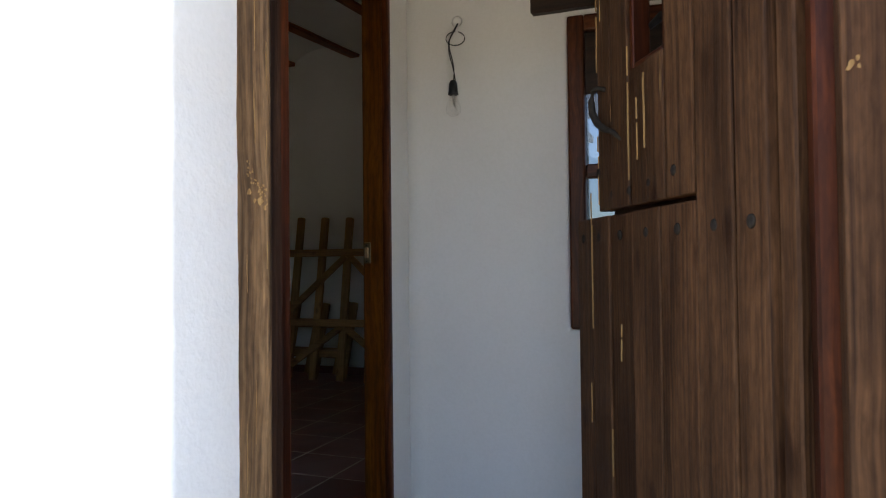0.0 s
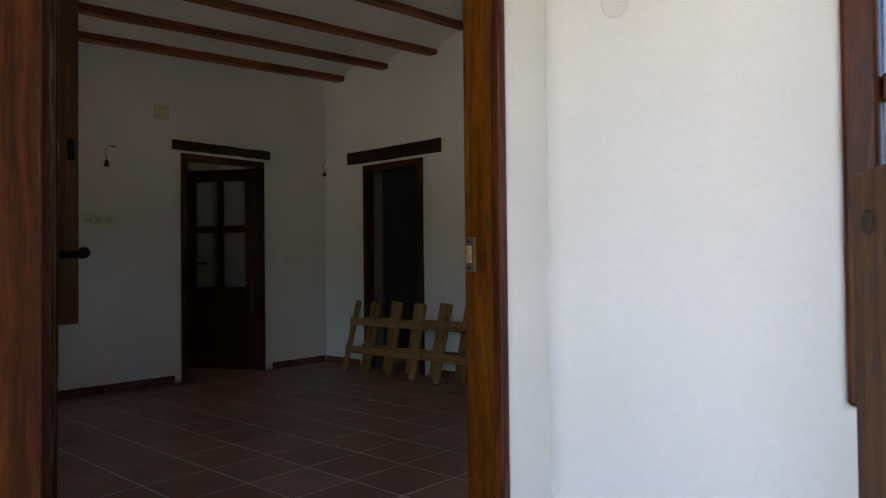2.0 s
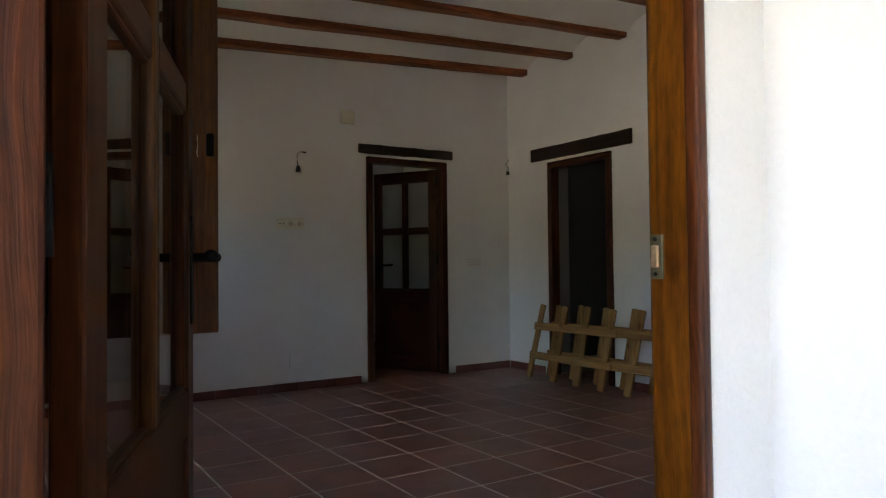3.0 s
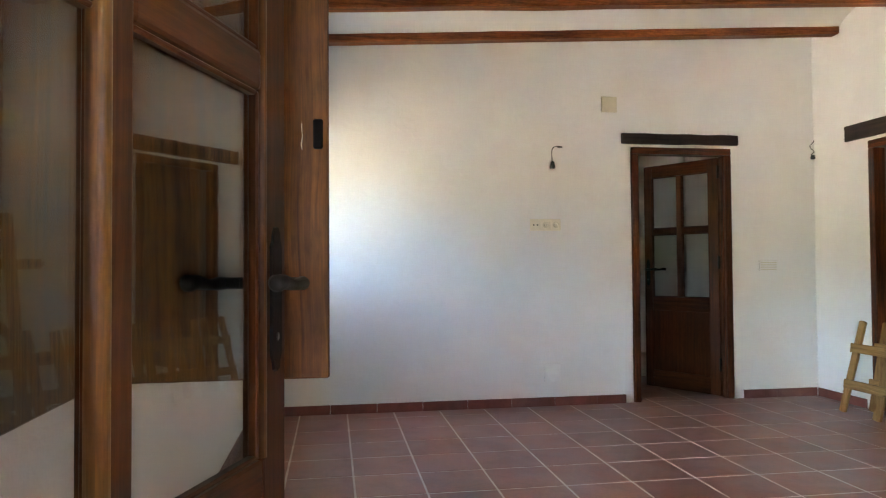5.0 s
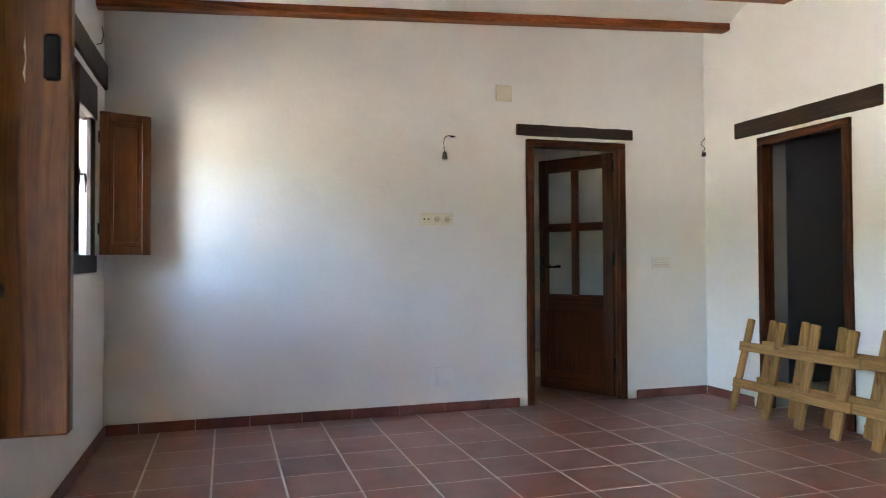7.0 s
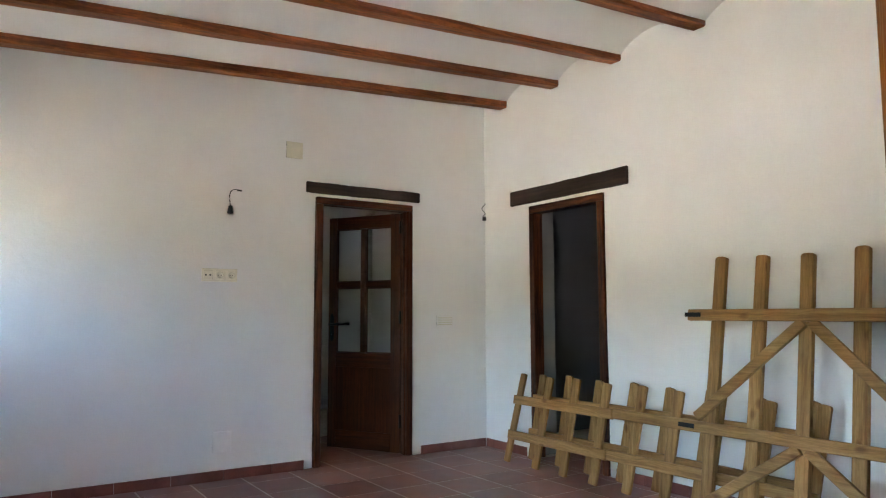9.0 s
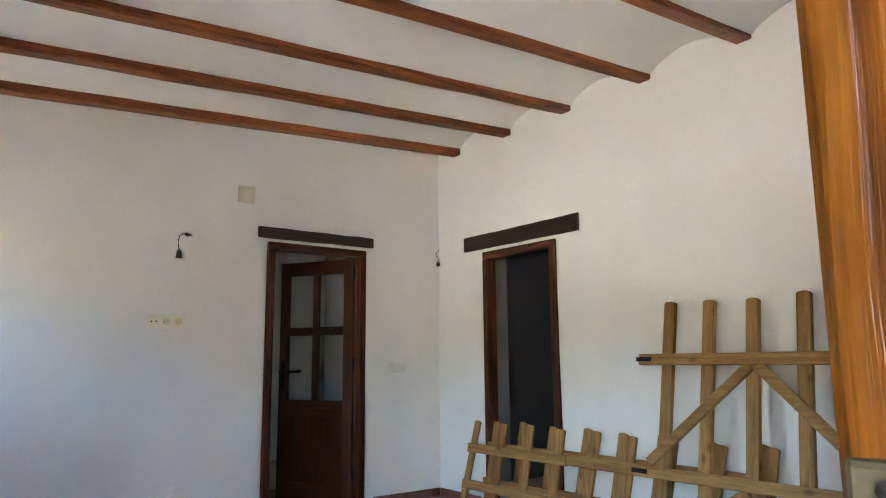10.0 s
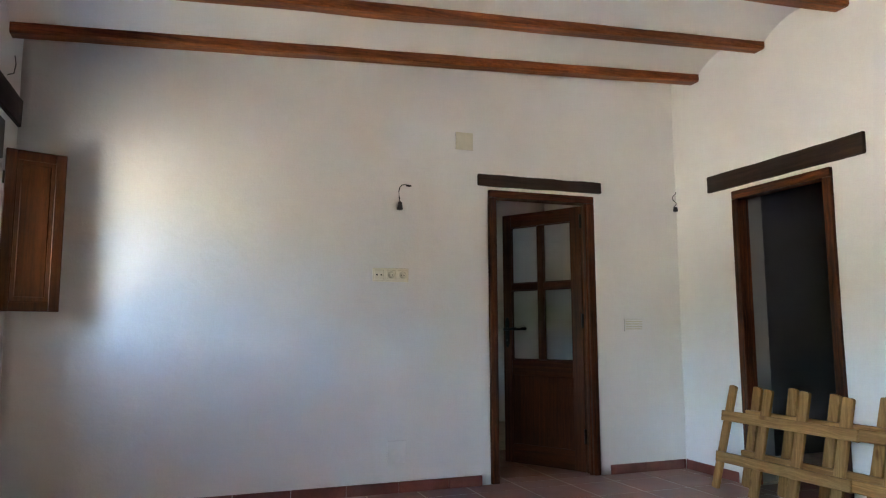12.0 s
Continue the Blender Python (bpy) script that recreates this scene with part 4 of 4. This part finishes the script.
# ---- small fittings ----
def hanging_lamp(name, m, parts_label, bulb=True, drop=0.2, loop=True):
    """A bare lamp holder on two twisted wires from a hole in the wall; local z up, wall behind at y = 0, hanging at y < 0."""
    root = thing(name, m, parts_label, "lamp")
    for s in (-1, 1):
        pts = []
        for i in range(15):
            t = i / 14
            pts.append((0.008 * s * math.sin(t * 7 + s) - 0.01 * math.sin(t * math.pi), -0.004 - 0.045 * min(1, t * 2.2), -drop * t + 0.02 * math.sin(t * math.pi) * (1 if s > 0 else 0.4)))
        tube("wire", pts, 0.0022, BLACK_PLASTIC, root, sides=6)
    if loop:
        tube("wire", [(0.0 - 0.035 * math.sin(a) , -0.02 - 0.01 * math.sin(a), -0.04 - 0.045 * (1 - math.cos(a)) / 2 * 1.2) for a in [math.pi * 2 * k / 14 * 0.95 for k in range(15)]], 0.002, BLACK_PLASTIC, root, sides=6)
    lathe("lamp_holder", [(0.006, 0.0), (0.012, -0.004), (0.016, -0.018), (0.018, -0.045), (0.020, -0.055), (0.017, -0.057)], BLACK_PLASTIC, root, pose(0, -0.05, -drop), "black bakelite lamp holder", 16)
    if bulb:
        lathe("bulb", [(0.012, -0.055), (0.014, -0.07), (0.024, -0.09), (0.029, -0.108), (0.026, -0.125), (0.014, -0.136), (0.002, -0.139)], BULB_GLASS, root, pose(0, -0.05, -drop), "clear glass bulb", 20)
        tube("filament", [(0, -0.05, -drop - 0.055), (0, -0.05, -drop - 0.095)], [0.004, 0.002], WHITE_PLASTIC, root, "pale glass filament stem", 8)
    lathe("plaster_dab", [(0.022, 0.0), (0.017, 0.006), (0.008, 0.01), (0.001, 0.011)], PLASTER, root, pose(0, 0, 0.005, 90), "rough plaster round the wires", 12)
    return root


hanging_lamp("bulb_lamp", pose(5.262, YB, 1.962, 0, 0, 0), "bare clear bulb hanging on black wires from the wall", True, 0.235)


def wall_wire(m, label, reach, drop):
    """A black lamp holder hanging on a wire that pokes out of the wall. The wall is at local y = 0, the room at y < 0."""
    root = thing("wall_lamp_wire", m, label, "lamp wire", "bare wall lamp points")
    pts = [(reach * x, -0.058 * y, -drop * z) for x, y, z in ((0.35, 0.05, 0.0), (0.0, 0.35, -0.02), (-0.4, 0.7, 0.0), (-0.75, 0.9, 0.06), (-0.95, 1.0, 0.2), (-1.03, 1.0, 0.42), (-1.0, 1.0, 0.7), (-0.93, 1.0, 1.0))]
    tube("wire", pts, 0.003, IRON, root, "grey wire", 6)
    e = pts[-1]
    lathe("lamp_holder", [(0.007, 0.004), (0.013, 0.0), (0.017, -0.02), (0.021, -0.05), (0.016, -0.053)], BLACK_PLASTIC, root, pose(e[0], e[1], e[2]), "black lamp holder", 14)
    box("connector", (-0.012, -0.014, -0.004), (0.022, 0.0, 0.006), RUST, root, 0.002)
    return root


wall_wire(pose(0, -2.262, 2.062, 0, 0, 90), "black lamp holder on a bare wire on the white wall", 0.078, 0.128)
corner_lamp = thing("wall_lamp_wire", pose(0, -0.03, 2.16, 0, 0, 90), "twisted wire with a black lamp holder in the wall corner", "lamp wire", "bare wall lamp points")
tube("wire", [(0.017 * math.cos(k * 0.75), -0.02 - 0.012 * math.sin(k * 0.75), -0.0105 * k) for k in range(13)], 0.003, IRON, corner_lamp, "grey twisted wire", 6)
lathe("lamp_holder", [(0.007, 0.004), (0.015, 0.0), (0.019, -0.02), (0.018, -0.032), (0.012, -0.034)], BLACK_PLASTIC, corner_lamp, pose(0, -0.03, -0.128), "black lamp holder", 14)
box("connector", (-0.0, -0.02, -0.115), (0.035, 0.0, -0.10), WHITE_PLASTIC, corner_lamp, 0.003)


def wall_plate(name, y0, y1, z0, z1, th, material, label, category):
    root = thing(name, pose(0, (y0 + y1) / 2, z0), label, category)
    # black sheet behind the cover stands for the shadow round its edge
    box("shadow_gap", (-0.006, (y0 - y1) / 2 + 0.0012, 0.0012), (0.0035, (y1 - y0) / 2 - 0.0012, z1 - z0 - 0.0012), BLACK_PLASTIC, root, 0, "black sheet that draws the shadow line behind the cover")
    box("cover", (0.0035, (y0 - y1) / 2, 0), (th, (y1 - y0) / 2, z1 - z0), material, root, 0.003, seg=2)
    return root


wall_plate("junction_box_cover", -1.902, -1.77, 2.355, 2.483, 0.010, YELLOWED, "square yellowed plastic junction box cover on the wall", "cover plate")
cp = wall_plate("blank_cover", -2.402, -2.272, 0.19, 0.335, 0.014, WHITE_PLASTIC, "white blank cover plate low on the wall", "cover plate")
sock = wall_plate("socket_plate", -2.51, -2.258, 1.390, 1.483, 0.013, CREAM, "cream triple plate with aerial outlet and two sockets", "socket")
for k in (0, 1, 2):
    y = -0.083 + 0.083 * k
    box("insert", (0.012, y - 0.033, 0.014), (0.016, y + 0.033, 0.079), CREAM, sock, 0.002)
    if k == 0:
        for d in (-0.015, 0.015):
            tube("aerial_outlet", [(0.015, y + d, 0.046), (0.018, y + d, 0.046)], 0.006, IRON, sock, sides=10)
    else:
        lathe("socket_well", [(0.025, 0.0), (0.025, 0.0022), (0.021, 0.0022), (0.020, 0.0006), (0.001, 0.0006)], YELLOWED, sock, pose(0.0155, y, 0.046, 0, 90, 0), "round socket well", 20)
        for d in (-0.0095, 0.0095):
            tube("socket_hole", [(0.0158, y + d, 0.046), (0.0175, y + d, 0.046)], 0.0032, BLACK_PLASTIC, sock, sides=8)
vent = wall_plate("vent_plate", -0.528, -0.359, 1.052, 1.144, 0.009, WHITE_PLASTIC, "pale plastic vent plate with four slots beside the door", "vent")
for k in range(4):
    # solid strip for the slot; a darker colour stands for its shade
    box("slot", (0.0085, -0.072, 0.013 + 0.019 * k), (0.0098, 0.072, 0.019 + 0.019 * k), YELLOWED, vent, 0.0004, "flat slot strip with its shade in the colour")
    box("slat", (0.0088, -0.074, 0.0195 + 0.019 * k), (0.0125, 0.074, 0.029 + 0.019 * k), WHITE_PLASTIC, vent, 0.0015)

# stray wires high on the walls
stray = thing("wire_stub", pose(0.30, YS, 2.46), "short black wire sticking out of the wall", "wire")
tube("wire", [(0, -0.01, 0.0), (0.01, 0.03, 0.01), (0.02, 0.04, 0.06), (0.01, 0.03, 0.11)], 0.003, BLACK_PLASTIC, stray, sides=6)
stray = thing("wire_stub", pose(3.45, -0.35, 3.08), "short black wire hanging from the vault", "wire")
tube("wire", [(0, 0, 0.02), (0.0, 0.01, -0.03), (0.03, 0.02, -0.05), (0.07, 0.02, -0.045)], 0.004, BLACK_PLASTIC, stray, sides=6)


# ---- pine fencing stacked against the north wall ----
def picket(parent, w, th, length, m, nick=0.012):
    """A sawn picket with a shouldered top."""
    bm = bmesh.new()
    outline = [(-w / 2, 0), (w / 2, 0), (w / 2, length - 0.014), (w / 2 - nick, length - 0.003), (w / 4 - nick, length), (-w / 4 + nick * 0.5, length), (-w / 2 + nick, length - 0.004), (-w / 2, length - 0.014)]
    front = [bm.verts.new((x, -th / 2, z)) for x, z in outline]
    back = [bm.verts.new((x, th / 2, z)) for x, z in outline]
    bm.faces.new(front)
    bm.faces.new(list(reversed(back)))
    k = len(outline)
    for i in range(k):
        bm.faces.new((front[i], back[i], back[(i + 1) % k], front[(i + 1) % k]))
    bmesh.ops.recalc_face_normals(bm, faces=bm.faces)
    long_edges = [e for e in bm.edges if abs(e.verts[0].co.z - e.verts[1].co.z) > 0.3]
    bmesh.ops.bevel(bm, geom=long_edges, offset=0.003, segments=1, affect="EDGES")
    bmesh.ops.transform(bm, matrix=m, verts=bm.verts)
    return part("picket", bm, PINE, parent)


def low_fence(m, label, count, tilt, height, start=0, pitch=0.2955):
    """A panel of slanting pickets on two rails; the first picket leans further."""
    root = thing("picket_fence", m, label, "fence", "stacked fence panels")
    for i in range(start, count):
        slant = tilt + (3.0 if i == 0 else 0.8 * math.sin(i * 1.9))
        picket(root, 0.071 if i else 0.060, 0.024, height - 0.01 * (i % 2), pose(pitch * i - (0.04 if i == 0 else 0), 0, 0, 0, slant, 0), 0.007)
    length = pitch * (count - 1)
    for z in (0.213, 0.485):
        dx = math.tan(radians(tilt)) * z
        for a, b, up in ((pitch * start - 0.04, length * 0.42, 0.0), (length * 0.42 + 0.004, length + 0.05, 0.006)):
            box("rail", (a + dx, -0.040, z - 0.034 + up), (b + dx, -0.0125, z + 0.034 + up), PINE, root, 0.004)
    return root


low_fence(pose(0.668, -0.275, 0.0, -math.degrees(math.atan2(0.10, 0.70))), "low pine picket fence panel leaning on the wall", 9, 6.2, 0.70)
low_fence(pose(0.372, -0.064, 0.0, -1.0), "second low pine picket fence panel leaning behind the first", 9, 11.5, 0.70, 1, 0.309)

gate = thing("fence_gate", pose(2.556, -0.40, 0.0, -math.degrees(math.atan2(0.22, 1.46))), "tall pine picket gate with diagonal braces leaning on the wall", "gate")
for i in range(5):
    picket(gate, 0.071, 0.034, 1.501 - 0.008 * (i % 3), pose(0.2596 * i + (-0.022, -0.022, 0.0, 0.014, 0.0)[i], 0, 0.0, 0, 0.6 if i < 2 else -0.3, 0), 0.008)
for z in (0.513, 1.155):
    rail = box("rail", (-0.193, -0.042, z - 0.0325), (1.23, -0.0125, z + 0.0325), PINE, gate, 0.004)
    box("strap_hinge", (-0.209, -0.046, z - 0.013), (-0.10, -0.0425, z + 0.013), IRON, gate, 0.001, "black iron strap hinge end")
for (xa, za), (xb, zb) in (((0.509, 1.12), (-0.10, 0.565)), ((0.55, 1.12), (1.16, 0.565)), ((0.509, 0.478), (-0.12, 0.03)), ((0.55, 0.478), (1.18, 0.03))):
    L = math.hypot(xb - xa, zb - za)
    ang = math.degrees(math.atan2(-(zb - za), xb - xa))
    box("brace", (0, -0.039, -0.029), (L, -0.0128, 0.029), PINE, gate, 0.004, m=pose(xa, 0, za, 0, ang, 0))


# ---- skirting and floor tiles ----
def shared_slab(name, sx, sy, sz, bev):
    bm = bmesh.new()
    add_box(bm, (-sx / 2, -sy / 2, 0), (sx / 2, sy / 2, sz), bev)
    me = bpy.data.meshes.new(name)
    bm.normal_update()
    bm.to_mesh(me)
    bm.free()
    return me


def skirting(name, start, end, inward, first, label):
    """A row of skirting tiles from start to end, standing off the wall on the inward side."""
    root = thing(name, pose(0, 0, 0), label, "skirting", kind="structure")
    a, b = Vector(start), Vector(end)
    way = (b - a).normalized()
    total = (b - a).length
    stops = [0.0]
    s = first
    while s < total - 0.02:
        if s > 0.02:
            stops.append(s)
        s += 0.352
    stops.append(total)
    for s0, s1 in zip(stops, stops[1:]):
        bm = bmesh.new()
        ln = s1 - s0 - 0.003
        add_box(bm, (-ln / 2, -0.012, 0.0), (ln / 2, 0.0, 0.072), 0.002)
        c = a + way * (s0 + s1) / 2
        ob = part("skirting_tile", bm, SKIRTING, root)
        ang = math.atan2(way.y, way.x)
        nrm = Vector((math.sin(ang), -math.cos(ang)))
        if nrm.dot(Vector(inward)) < 0:
            ang += math.pi
        ob.matrix_basis = Matrix.Translation((c.x, c.y, -0.003)) @ Matrix.Rotation(ang, 4, "Z")
    return root


skirting("baseboard_west", (0.004, -4.635), (0.004, -1.722), (1, 0), 0.202, "terracotta tile skirting along the white wall")
skirting("baseboard_west_end", (0.004, -0.69), (0.004, -0.016), (1, 0), 0.30, "short terracotta tile skirting by the corner")
skirting("baseboard_north", (0.016, -0.004), (0.56, -0.004), (0, -1), 0.36, "short terracotta tile skirting by the doorway")
skirting("baseboard_north_long", (1.53, -0.004), (4.94, -0.004), (0, -1), 0.25, "terracotta tile skirting behind the fencing")
skirting("baseboard_south", (0.016, YS + 0.006), (4.94, YS + 0.006), (0, 1), 0.3, "terracotta tile skirting under the window")

PITCH, JX, JY = 0.352, 0.200, -0.083
tile_meshes = {}


def lay_tiles(x0, x1, y0, y1):
    i0, i1 = math.floor((x0 - JX) / PITCH), math.ceil((x1 - JX) / PITCH)
    j0, j1 = math.floor((y0 - JY) / PITCH), math.ceil((y1 - JY) / PITCH)
    for i in range(i0, i1):
        for j in range(j0, j1):
            ax, bx = max(x0, JX + PITCH * i) + 0.0048, min(x1, JX + PITCH * (i + 1)) - 0.0048
            ay, by = max(y0, JY + PITCH * j) + 0.0048, min(y1, JY + PITCH * (j + 1)) - 0.0048
            if bx - ax < 0.02 or by - ay < 0.02:
                continue
            key = (round(bx - ax, 3), round(by - ay, 3))
            if key not in tile_meshes:
                tile_meshes[key] = shared_slab("tile", key[0], key[1], 0.010, 0.0016)
                tile_meshes[key].materials.append(TILE)
            ob = new("floor_tile", tile_meshes[key])
            ob.parent = floor
            ob.matrix_basis = pose((ax + bx) / 2, (ay + by) / 2, -0.010 + random.uniform(-0.0006, 0.0006), random.uniform(-0.12, 0.12), random.uniform(-0.12, 0.12), 0)


lay_tiles(0.0, XE + 0.001, YS, 0.0)
lay_tiles(XE, XV, D3[0] + 0.07, D3[1] - 0.07)
lay_tiles(XV, 6.95, YV, YB)
lay_tiles(-1.25, 0.0, D1[0] + 0.05, D1[1] - 0.05)
lay_tiles(D2[0] + 0.06, D2[1] - 0.06, 0.0, 0.6)
